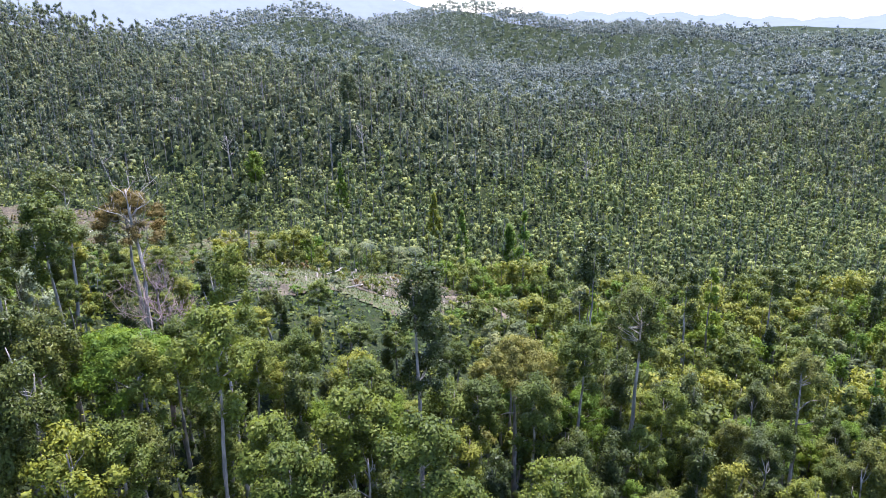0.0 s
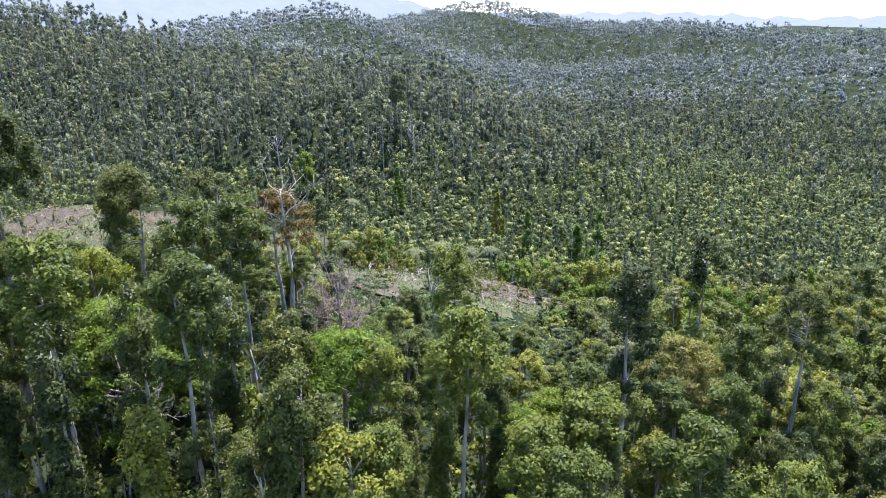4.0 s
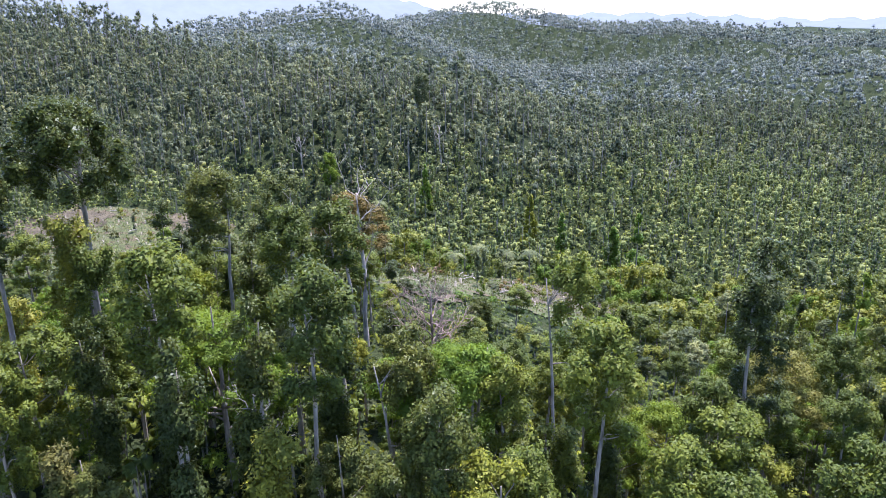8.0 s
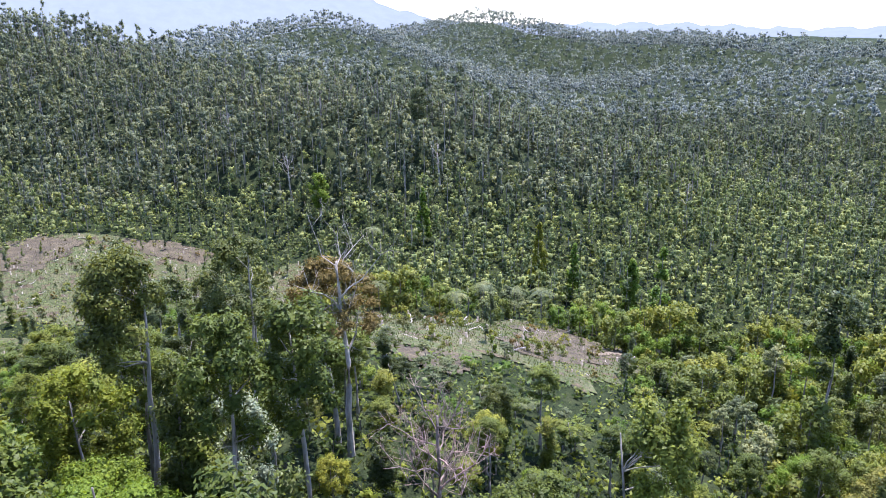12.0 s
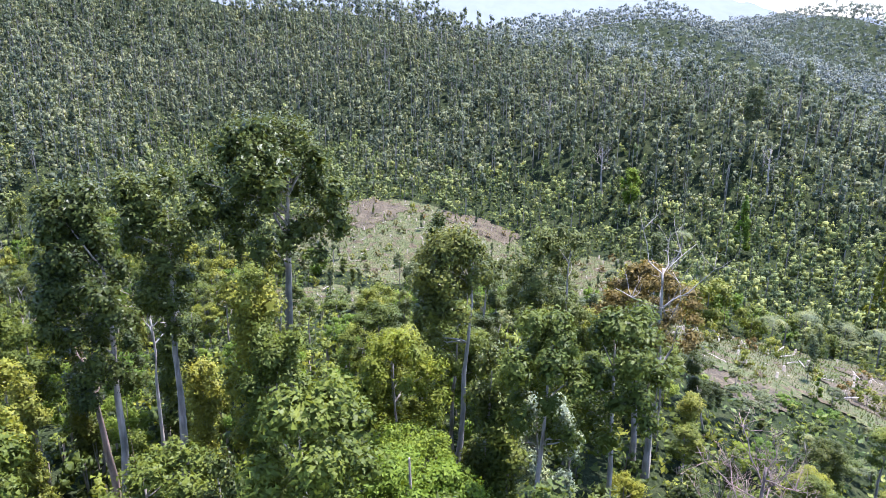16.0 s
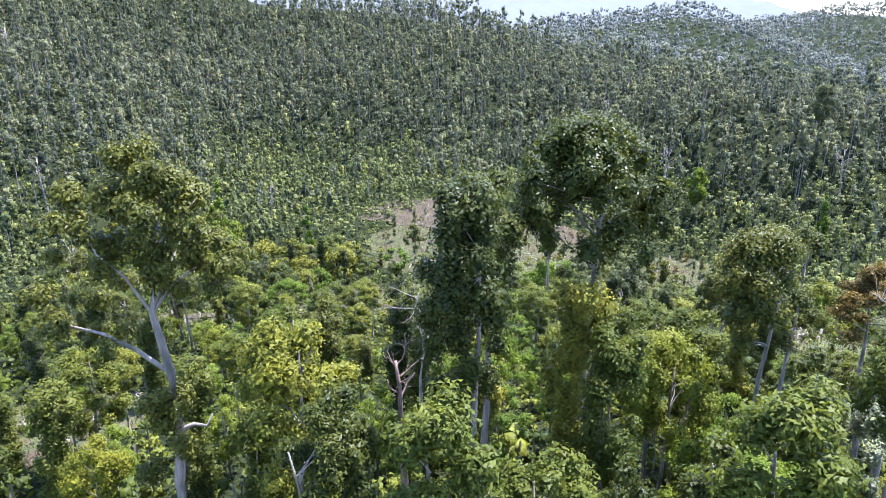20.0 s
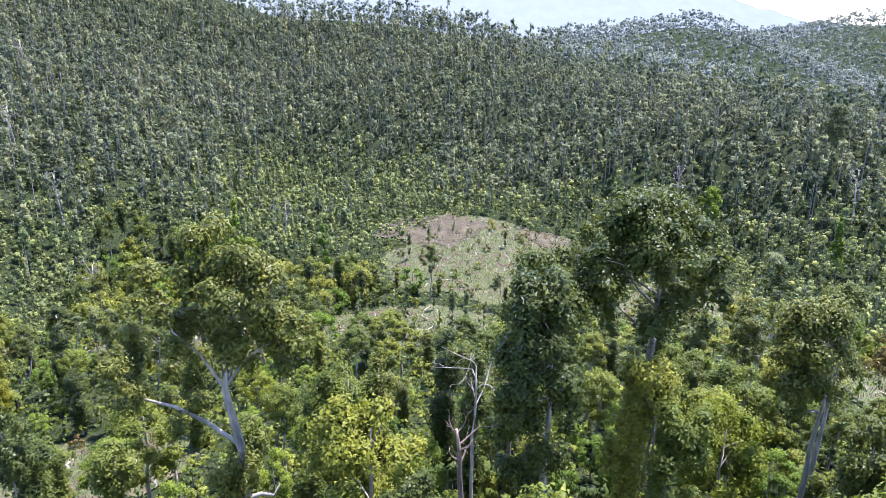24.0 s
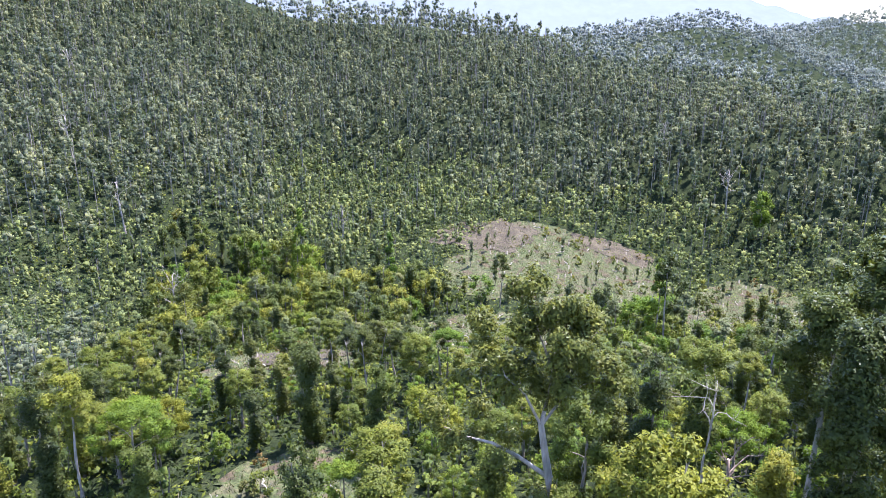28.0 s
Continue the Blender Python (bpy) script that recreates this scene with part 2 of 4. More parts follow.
def cleared(x, y):
    """Below 1 inside a clearing, with an uneven rim."""
    x, y = np.asarray(x, float), np.asarray(y, float)
    d = np.full(np.broadcast(x, y).shape, 9.0)
    for cx, cy, w, l in CLEARINGS:
        d = np.minimum(d, np.hypot((x - cx) / w, (y - cy) / l))
    return d + 0.1 * np.sin(x / 6.1) + 0.1 * np.sin(y / 7.7 + 1.0) + 0.05 * np.sin((x + y) / 3.1)


def quad_mesh(name, corners, mat, soft=None, tint=None):
    """One mesh of loose leaves, from an array n x corners x 3; soft: the way each leaf faces within its crown."""
    if isinstance(corners, tuple):
        corners, soft = corners
    n, c = corners.shape[:2]
    me = bpy.data.meshes.new(name)
    me.vertices.add(c * n)
    me.vertices.foreach_set("co", np.ascontiguousarray(corners, np.float32).ravel())
    me.loops.add(c * n)
    me.loops.foreach_set("vertex_index", np.arange(c * n, dtype=np.int32))
    me.polygons.add(n)
    me.polygons.foreach_set("loop_start", np.arange(0, c * n, c, dtype=np.int32))
    me.polygons.foreach_set("loop_total", np.full(n, c, np.int32))
    me.update()
    if soft is not None:
        at = me.attributes.new("custom_normal", "FLOAT_VECTOR", "POINT")
        at.data.foreach_set("vector", np.ascontiguousarray(soft, np.float32).ravel())
    if tint is not None:
        at = me.attributes.new("tint", "FLOAT", "POINT")
        at.data.foreach_set("value", np.repeat(np.asarray(tint, np.float32), c))
    me.materials.append(mat)
    return me


def sheet(name, xs, ys, lift, mat, keep=None, rough=0.0):
    X, Y = np.meshgrid(xs, ys)
    Z = ground(X, Y) + lift
    if rough:
        Z = Z + rough * rng.random(Z.shape)
    nx = len(xs)
    i, j = np.meshgrid(np.arange(nx - 1), np.arange(len(ys) - 1))
    v = (j * nx + i).ravel()
    f = np.stack([v, v + 1, v + nx + 1, v + nx], 1)
    if keep is not None:
        f = f[keep(X.ravel()[f].mean(1), Y.ravel()[f].mean(1))]
    used, f = np.unique(f, return_inverse=True)
    f = f.reshape(-1, 4)
    co = np.stack([X.ravel(), Y.ravel(), Z.ravel()], 1)[used]
    me = bpy.data.meshes.new(name)
    me.from_pydata(co.tolist(), [], f.tolist())
    me.polygons.foreach_set("use_smooth", np.ones(len(f), bool))
    me.materials.append(mat)
    return new(name, me)


def spread(lo, hi, inner_lo, inner_hi, step, growth=1.25):
    out = list(np.arange(inner_lo, inner_hi + step, step))
    s = step
    while out[-1] < hi:
        s *= growth
        out.append(out[-1] + s)
    s = step
    while out[0] > lo:
        s *= growth
        out.insert(0, out[0] - s)
    return np.array(out)


tagged(sheet("ground", spread(-3800, 3800, -420, 300, 6), spread(-2500, 4200, -60, 560, 6), 0.0, FLOOR),
       "dark forest floor of leaf litter and low green plants", "ground", kind="structure")
for n, (cx, cy, w, l) in enumerate(CLEARINGS):
    mine = lambda x, y, n=n: (cleared(x, y) < 1) & (np.array([np.hypot((x - c[0]) / c[2], (y - c[1]) / c[3]) for c in CLEARINGS]).argmin(0) == n)
    tagged(sheet("clearing_ground", np.arange(cx - w * 1.3, cx + w * 1.3, 1.5), np.arange(cy - l * 1.3, cy + l * 1.3, 1.5), 0.12, CLEARED, mine, 0.18),
           "cleared slope with straw-coloured dry grass and brown soil", "ground", kind="structure")
for x, y, w, l in ((-3, 182, 15, 20), (-14, 160, 10, 8), (-36, 136, 9, 7), (-178, 262, 24, 20), (-132, 278, 18, 8), (-160, 120, 10, 14)):
    tagged(sheet("bare_earth", np.arange(x - w, x + w, 1.2), np.arange(y - l, y + l, 1.2), 0.34, BURNT,
                 lambda px, py: (np.hypot((px - x) / w, (py - y) / l) + 0.12 * np.sin(px / 2.3) + 0.12 * np.sin(py / 1.9) < 0.85), 0.12),
           "patch of bare reddish-brown burnt earth in the clearing", "ground", kind="structure")


def on_path(px, py):
    """Within the trodden width of the footpath that leaves the clearing."""
    line = ((0, 172), (5, 178), (10, 181), (13, 174), (16, 166), (20, 158))
    near = np.full(px.shape, 99.0)
    for (ax, ay), (bx, by) in zip(line, line[1:]):
        u = np.clip(((px - ax) * (bx - ax) + (py - ay) * (by - ay)) / ((bx - ax) ** 2 + (by - ay) ** 2), 0, 1)
        near = np.minimum(near, np.hypot(px - ax - u * (bx - ax), py - ay - u * (by - ay)))
    return near < 0.9 + 0.25 * np.sin(px * 1.7 + py)


tagged(sheet("footpath", np.arange(-2, 23, 0.5), np.arange(155, 184, 0.5), 0.5, TRACK, on_path, 0.05),
       "narrow trodden path of pale bare earth", "path", kind="structure")

# ---- trees ----
def unit(v):
    return v / np.maximum(np.linalg.norm(v, axis=-1, keepdims=True), 1e-9)


CORNERS = unit(np.array([(x, y, z) for x in (-1, 1) for y in (-1, 1) for z in (-1, 1)], float))
SIDES = np.array([(0, 1, 3), (0, 3, 2), (4, 6, 7), (4, 7, 5), (0, 4, 5), (0, 5, 1), (2, 3, 7), (2, 7, 6), (0, 2, 6), (0, 6, 4), (1, 5, 7), (1, 7, 3)])


def hearts(r, clumps, full, whole):
    """The close-set foliage inside the clumps of a far tree, each an uneven lump of twelve faces."""
    clumps = np.asarray(clumps, float)
    k = len(clumps)
    turn = r.uniform(0, 6.2832, k)[:, None]
    d = np.stack([CORNERS[:, 0] * np.cos(turn) - CORNERS[:, 1] * np.sin(turn), CORNERS[:, 0] * np.sin(turn) + CORNERS[:, 1] * np.cos(turn), CORNERS[:, 2] + 0 * turn], -1)
    radius = np.stack([clumps[:, 3], clumps[:, 3], clumps[:, 4]], 1)[:, None, :]
    p = clumps[:, None, :3] + d * radius * full * r.uniform(0.75, 1.2, (k, 8, 1))
    axis = p * np.array([1, 1, 0]) + np.array([0, 0, 1]) * (p[..., 2:] - clumps[:, 2].mean()) * 0.7
    way = unit(d + whole * unit(axis) + np.array([0, 0, 0.3]))
    return p[:, SIDES].reshape(-1, 3, 3), way[:, SIDES].reshape(-1, 3, 3)


def foliage(r, clumps, count, size, width=0.5, hang=0.0, whole=0.4, loose=0.3, inner=0.2, own=0.55, up=0.3):
    """Clumps (x, y, z, radius, height) of foliage: count leaves of that length round each, and a share of larger sprays inside it.
    Returns triangles and the ways in which their corners face."""
    clumps = np.asarray(clumps, float)
    k = len(clumps)
    middle = clumps[:, 2].mean()
    radius = np.stack([clumps[:, 3], clumps[:, 3], clumps[:, 4]], 1)[:, None, :]
    tris, ways = [], []
    for n, lo, hi, inside in ((count, 0.55, 1.15, False), (round(count * inner), 0.15, 0.6, True)):
        d = unit(r.normal(size=(k, n, 3)) + np.array([0, 0, 0.25]))
        p = (clumps[:, None, :3] + d * radius * r.uniform(lo, hi, (k, n, 1))).reshape(-1, 3)
        s = size * r.uniform(0.6, 1.35, (len(p), 1))
        if inside:
            s = np.repeat(clumps[:, 3:4], n, 0) * r.uniform(0.55, 0.95, (len(p), 1))
        d = d.reshape(-1, 3)
        nrm = unit(d * 0.7 + np.array([0, 0, 0.4]) + 0.36 * r.normal(size=p.shape))
        along = unit(np.cross(nrm, r.normal(size=p.shape)) + d * 0.5 + np.array([0, 0, -hang]))
        side = unit(np.cross(nrm, along))
        fold = nrm * s * 0.1
        tris.append(np.stack([p - along * s * 0.5 + side * s * width * 0.5 + fold, p - along * s * 0.5 - side * s * width * 0.5 + fold, p + along * s * 0.5 - fold], 1))
        axis = p * np.array([1, 1, 0]) + np.array([0, 0, 1]) * (p[:, 2:] - middle) * 0.7
        way = unit(0.7 * d + whole * unit(axis) + np.array([0, 0, up]) + own * nrm + loose * r.normal(size=p.shape))
        way = np.where((way * nrm).sum(1, keepdims=True) < 0, unit(nrm + 0.3 * way), way)
        ways.append(np.repeat(way[:, None], 3, 1))
    return np.concatenate(tris), np.concatenate(ways)


def tube(bm, pts, radii, sides=7):
    rings = []
    for n, (p, rad) in enumerate(zip(pts, radii)):
        p = Vector(p)
        ahead = (Vector(pts[min(n + 1, len(pts) - 1)]) - Vector(pts[max(n - 1, 0)])).normalized()
        q = ahead.to_track_quat("Z", "X")
        rings.append([bm.verts.new(p + q @ Vector((rad * math.cos(6.2832 * k / sides), rad * math.sin(6.2832 * k / sides), 0))) for k in range(sides)])
    for one, two in zip(rings, rings[1:]):
        for k in range(sides):
            f = bm.faces.new((one[k], one[(k + 1) % sides], two[(k + 1) % sides], two[k]))
            f.smooth = True
    bm.faces.new(rings[-1])


def part(name, bm, mat, parent, label=""):
    me = bpy.data.meshes.new(name)
    bm.to_mesh(me)
    bm.free()
    me.materials.append(mat)
    ob = new(name, me)
    ob.parent = parent
    return tagged(ob, label)


def bough(r, start, way, length, bend=0.25, steps=5):
    """Points of a limb that wanders from start and turns upwards."""
    pts, p, w = [Vector(start)], Vector(start), Vector(way).normalized()
    for _ in range(steps):
        w = (w + Vector(r.normal(size=3)) * bend + Vector((0, 0, 0.12))).normalized()
        p = p + w * (length / steps)
        pts.append(p.copy())
    return pts


def stem(r, height, lean=0.04, wander=0.25, steps=8):
    lean = Vector((r.normal() * lean, r.normal() * lean, 0))
    pts = []
    off = Vector((0, 0, 0))
    for n in range(steps + 1):
        h = height * n / steps
        pts.append(Vector((0, 0, h - (1.2 if n == 0 else 0))) + lean * h + off)
        off += Vector((r.normal(), r.normal(), 0)) * wander * height / 60
    return pts


def crown_clumps(r, kind, top, low, width, n, fine=1.0, most=9.0):
    """Clumps of foliage for a crown of that form, from height low to top."""
    out, h = [], top - low
    for _ in range(n):
        a, u = r.uniform(0, 6.2832), r.uniform(0, 1)
        if kind == "round":
            z = low + h * u
            rr = width * math.sqrt(max(0.05, 1 - (2 * u - 1) ** 2)) * r.uniform(0.55, 1.05)
            s = width * r.uniform(0.26, 0.42)
        elif kind == "column":
            z = low + h * u
            rr = width * (0.55 + 0.45 * math.sin(9 * u + a)) * (0.65 + 0.35 * u) * r.uniform(0.4, 1)
            s = width * r.uniform(0.35, 0.6)
        elif kind == "umbrella":
            q = math.sqrt(r.uniform(0, 1))
            rr = width * q
            z = top - h * (0.25 + 0.7 * q * q) * r.uniform(0.7, 1.2)
            s = width * r.uniform(0.18, 0.3)
        elif kind == "tufted":
            z = low + h * u ** 0.7
            rr = width * r.uniform(0.3, 1.0) * (0.5 + 0.5 * math.sin(math.pi * min(1, u + 0.15)))
            s = width * r.uniform(0.27, 0.42)
        else:  # cone
            z = low + h * u
            rr = width * (1.02 - u) * r.uniform(0.4, 1)
            s = width * r.uniform(0.25, 0.4) * (1.15 - 0.7 * u)
        s = min(s * fine, most * r.uniform(0.75, 1.1))
        out.append((rr * math.cos(a), rr * math.sin(a), z, s, s * (0.6 if kind == "umbrella" else 1.1)))
    return out


def tree(name, label, seed, height, kind, low, width, clumps, leaves, size, leaf, bark, thick=0.4, limbs=7, gap=0.0, hang=0.1, group="forest trees"):
    """A living tree: trunk with forks, limbs and a crown of leaves; built at the origin. gap: share of clumps left out of one side."""
    r = np.random.default_rng(seed)
    thing = tagged(new(name), label, "tree", group)
    pts = stem(r, height * 0.93)
    bm = bmesh.new()
    n = len(pts)
    tube(bm, pts, [thick * (1.35 if k == 0 else 1.0) * (1 - 0.85 * k / (n - 1)) for k in range(n)], 8)
    part("trunk", bm, bark, thing)
    close = size < 0.4
    cl = crown_clumps(r, kind, height, height * low, width, clumps, 0.9 if close else 1.0, 1.3 if close else 9.0)
    for k in range(limbs):
        c = Vector(cl[int(r.integers(len(cl)))][:3])
        h = max(height * low * 0.85, min(c.z - 0.6 * math.hypot(c.x, c.y), height * 0.85))
        i = min(n - 2, int(h / (height * 0.93) * (n - 1)))
        s = pts[i].lerp(pts[i + 1], h / (height * 0.93) * (n - 1) - i)
        mid = s.lerp(c, 0.5) + Vector(r.normal(size=3)) * 0.12 * (c - s).length
        rad = thick * 0.42 * (1 - 0.7 * h / height)
        bm = bmesh.new()
        tube(bm, [s, s.lerp(mid, 0.5) + Vector(r.normal(size=3)) * 0.1, mid, mid.lerp(c, 0.6), c], [rad, rad * 0.85, rad * 0.65, rad * 0.4, rad * 0.2], 5)
        part("limb", bm, bark, thing)
    crown = new("crown", quad_mesh("crown", foliage(r, cl, int(leaves * (3.6 if close else 2.6)), size * (0.8 if close else 0.66), 0.62, hang, 0.35, 0.45, 0.12 if close else 0.2), LEAF[leaf]))
    crown.parent = thing
    return thing


def dead_tree(name, label, seed, height, bark, thick=0.35, limbs=9, low=0.5, twigs=5, reach=0.28, fork=True):
    r = np.random.default_rng(seed)
    thing = tagged(new(name), label, "dead tree", "dead trees")
    pts = stem(r, height * 0.8, 0.03, 0.5)
    n = len(pts)
    bm = bmesh.new()
    tube(bm, pts, [thick * (1.3 if k == 0 else 1.0) * (1 - 0.72 * k / (n - 1)) for k in range(n)], 8)
    part("trunk", bm, bark, thing)
    for k in range(limbs):
        u = low + (1 - low) * (k + r.uniform(0.2, 0.8)) / limbs
        i = min(n - 2, int(u * (n - 1)))
        s = pts[i].lerp(pts[i + 1], u * (n - 1) - i)
        a = k * 2.4 + r.uniform(-0.5, 0.5)
        way = Vector((math.cos(a), math.sin(a), r.uniform(0.5, 1.3)))
        length = height * reach * r.uniform(0.6, 1.15)
        line = bough(r, s, way, length, 0.34)
        rad = thick * 0.4 * (1.2 - u)  + 0.03
        bm = bmesh.new()
        tube(bm, line, [rad * (1 - 0.8 * q / 5) for q in range(6)], 6)
        for q in range(twigs):
            b0 = line[1 + int(r.integers(4))]
            tw = bough(r, b0, Vector(r.normal(size=3)) * 0.6 + way.normalized() * 0.7 + Vector((0, 0, 0.35)), length * r.uniform(0.25, 0.55), 0.25, 4)
            tube(bm, tw, [rad * 0.34 * (1 - 0.75 * j / 4) for j in range(5)], 4)
            for _ in range(2):
                t2 = bough(r, tw[2 + int(r.integers(2))], Vector(r.normal(size=3)) + Vector((0, 0, 0.6)), length * r.uniform(0.12, 0.25), 0.2, 2)
                tube(bm, t2, [rad * 0.16, rad * 0.1, rad * 0.04], 3)
        part("limb", bm, bark, thing)
    return thing


def palm(name, label, seed, height, fronds=16, length=3.6, leaf="green"):
    """A feather palm or tree fern: ringed trunk, arching fronds with leaflets."""
    r = np.random.default_rng(seed)
    thing = tagged(new(name), label, "palm", "palms beside the clearing")
    bm = bmesh.new()
    pts = stem(r, height, 0.03, 0.1)
    tube(bm, pts, [0.2 if k == 0 else 0.15 for k in range(len(pts))], 7)
    part("trunk", bm, GREY_BARK, thing)
    top = np.array(pts[-1])
    for k in range(fronds):
        a = k * 2.39996
        rise = r.uniform(0.0, 0.75)
        quads = []
        for j in range(12):
            u0, u1 = j / 12, (j + 1) / 12
            mid = []
            for u in (u0, u1):
                rad = length * u * math.cos(0.45 * rise)
                mid.append(top + np.array([math.cos(a) * rad, math.sin(a) * rad, length * (rise * u * 0.9 - (0.55 + 0.4 * rise) * u * u)]))
            side = np.array([-math.sin(a), math.cos(a), -0.25])
            w = length * 0.24 * math.sin(math.pi * min(1, 0.12 + u0 * 0.9))
            for s in (1, -1):
                out = side * np.array([s, s, 1]) * w
                fwd = (mid[1] - mid[0]) * 0.6
                quads.append([mid[0], mid[0] * 0.45 + mid[1] * 0.55, mid[0] + out + fwd * 1.4, mid[0] + out * 0.9 + fwd])
        f = new("frond", quad_mesh("frond", np.array(quads), LEAF[leaf]))
        f.parent = thing
    return thing


def stand(thing, x, y, turn=0.0, size=1.0, tall=1.0, dip=0.0):
    """The pose of a plant on the ground."""
    return Matrix.Translation((x, y, float(ground(x, y)) - dip)) @ Matrix.Rotation(turn, 4, "Z") @ Matrix.Diagonal((size, size, size * tall, 1))


TAKEN = []


def plant(thing, x, y, turn=0.0, size=1.0, tall=1.0, clear=3.0):
    thing.matrix_basis = stand(thing, x, y, turn, size, tall)
    TAKEN.append((x, y, clear))
    return thing


# ---- single trees that stand out ----
plant(dead_tree("dead_tree", "tall dead tree with a pale trunk and bare grey branches", 101, 29, DEAD_WOOD, 0.42, 9, 0.52), -43.9, 99.1, 0.4, 1.0, 1.0, 4)
plant(tree("rust_leaved_tree", "tree with a brown and dark green crown beside the dead tree", 102, 23, "umbrella", 0.66, 5.0, 54, 60, 0.31, "rust", PALE_BARK, 0.36, 9), -45.6, 101.4, 1.0)
plant(tree("brownish_tree", "tree with a dark brownish-green crown", 103, 24, "round", 0.5, 3.4, 36, 66, 0.31, "olive", PALE_BARK, 0.3, 8), -54, 98, 2.0)
plant(tree("emergent_tree", "big emergent tree with a broad dark crown on a grey trunk", 104, 34, "tufted", 0.7, 5.6, 76, 66, 0.31, "dark", GREY_BARK, 0.6, 14), -68.8, 73.5, 0.0, 1, 1, 5)
plant(tree("emergent_tree", "tall emergent tree with a dense dark oval crown", 105, 31, "tufted", 0.58, 2.8, 64, 70, 0.31, "dark", PALE_BARK, 0.42, 8), -72.4, 60.2, 0.0, 1, 1, 5)
plant(tree("emergent_tree", "tall tree with a narrow dark crown and a pale trunk", 106, 30, "tufted", 0.64, 3.2, 46, 72, 0.31, "dark", PALE_BARK, 0.42, 8), -74.2, 67.3, 1.0, 1, 1, 3)
plant(tree("rainforest_tree", "leafy mid-green tree close below the big emergent tree", 160, 22, "tufted", 0.3, 2.8, 52, 66, 0.31, "green", GREY_BARK, 0.3, 5), -64.6, 67.4, 0.5, 1, 1, 3)
plant(tree("vine_clad_tree", "tall tree wrapped in bright green vines on the ridge", 161, 24, "column", 0.25, 2.2, 52, 66, 0.31, "vine", GREY_BARK, 0.3, 3), -67.8, 68.8, 0.5, 1, 1, 3)
plant(tree("bright_tree", "broad spreading tree with bright yellow-green foliage", 107, 21, "umbrella", 0.35, 6.2, 110, 70, 0.31, "fresh", GREY_BARK, 0.4, 12), -53.6, 66.2, 0.0, 1, 1, 5)
plant(tree("umbrella_tree", "spreading tree with a flat light green crown and pale limbs", 108, 23, "umbrella", 0.68, 5.4, 80, 62, 0.31, "fresh", PALE_BARK, 0.34, 12), -31.5, 62.5, 0.0, 1, 1, 4)
plant(dead_tree("bare_tree", "leafless tree with fine reddish twigs and a grey trunk", 109, 24, RED_TWIGS, 0.36, 14, 0.58, 14, 0.24), -34.2, 80.0, 1.0, 1, 1, 4)
plant(tree("emergent_tree", "thin-crowned tree with a pale leaning trunk and bare limbs", 110, 37, "tufted", 0.7, 5.0, 30, 60, 0.31, "olive", PALE_BARK, 0.5, 16), 26.2, 89.8, 0.0, 1, 1, 4)
plant(tree("emergent_tree", "tall tree with a dark leafy crown on a straight pale trunk", 111, 35, "tufted", 0.58, 3.8, 44, 69, 0.31, "dark", PALE_BARK, 0.45, 8), -2.5, 70, 0.0, 1, 1, 4)
plant(tree("slim_tree", "slim tree with a sparse green crown on a long white trunk", 112, 32, "tufted", 0.6, 2.6, 26, 60, 0.31, "green", PALE_BARK, 0.3, 7), -21, 66, 0.0, 1, 1, 3)
plant(tree("emergent_tree", "dark leafy tree on a pale slim trunk", 113, 27, "tufted", 0.72, 3.2, 42, 69, 0.31, "dark", PALE_BARK, 0.36, 8), -57.2, 79.0, 0.0, 1, 1, 4)
plant(dead_tree("broken_tree", "broken reddish-brown trunk with a few bare crooked branches", 127, 21, BROWN_BARK, 0.4, 6, 0.8, 3, 0.16), -79.2, 66.3, 0.6, 1, 1, 3)
plant(dead_tree("broken_tree", "short broken grey trunk with pale twisted branches", 128, 23, DEAD_WOOD, 0.22, 5, 0.75, 4, 0.2), -81.5, 72.5, 1.6, 1, 1, 2)
plant(tree("white_leaved_tree", "tree with glossy whitish-green leaves", 114, 17, "round", 0.45, 2.9, 34, 66, 0.31, "pale", GREY_BARK, 0.24, 5), -49.4, 79, 0.0)
plant(tree("yellow_tree", "rounded tree with yellow-green leaves", 115, 16, "round", 0.4, 3.6, 40, 66, 0.31, "yellow", GREY_BARK, 0.22, 6), -62.5, 80.5, 0.0)
plant(dead_tree("dead_tree", "small bleached dead tree with many white twigs", 116, 20, DEAD_WOOD, 0.2, 9, 0.55, 7, 0.22), -49.5, 61.6, 0.0)
plant(tree("brown_spreading_tree", "broad tree with a layered olive-brown crown", 117, 27, "umbrella", 0.6, 6.2, 95, 60, 0.31, "olive", GREY_BARK, 0.42, 12), 10, 88, 0.0, 1, 1, 5)
plant(tree("thin_tree", "tall tree with a thin brownish crown and pale trunk", 118, 30, "tufted", 0.6, 4.4, 30, 54, 0.31, "olive", PALE_BARK, 0.42, 12), 54, 96, 0.0, 1, 1, 4)
plant(tree("vine_column", "broken trunk smothered in dark hanging vines", 119, 14, "column", 0.05, 2.4, 60, 72, 0.31, "dark", BROWN_BARK, 0.4, 2), -130, 81, 0.0)
plant(tree("vine_column", "vine-covered column of a dead tree beside bare soil", 120, 13, "column", 0.05, 2.0, 54, 72, 0.31, "vine", BROWN_BARK, 0.35, 2), -118, 78, 0.0)
plant(tree("light_tree", "pale green tree standing out on the hillside", 121, 18, "round", 0.3, 3.6, 44, 44, 0.8, "fresh", PALE_BARK, 0.24, 4), -82, 311)
plant(tree("cone_tree", "light green conical tree at the edge of the woods", 122, 20, "cone", 0.1, 3.2, 50, 44, 0.75, "fresh", GREY_BARK, 0.24, 0), -40, 279)
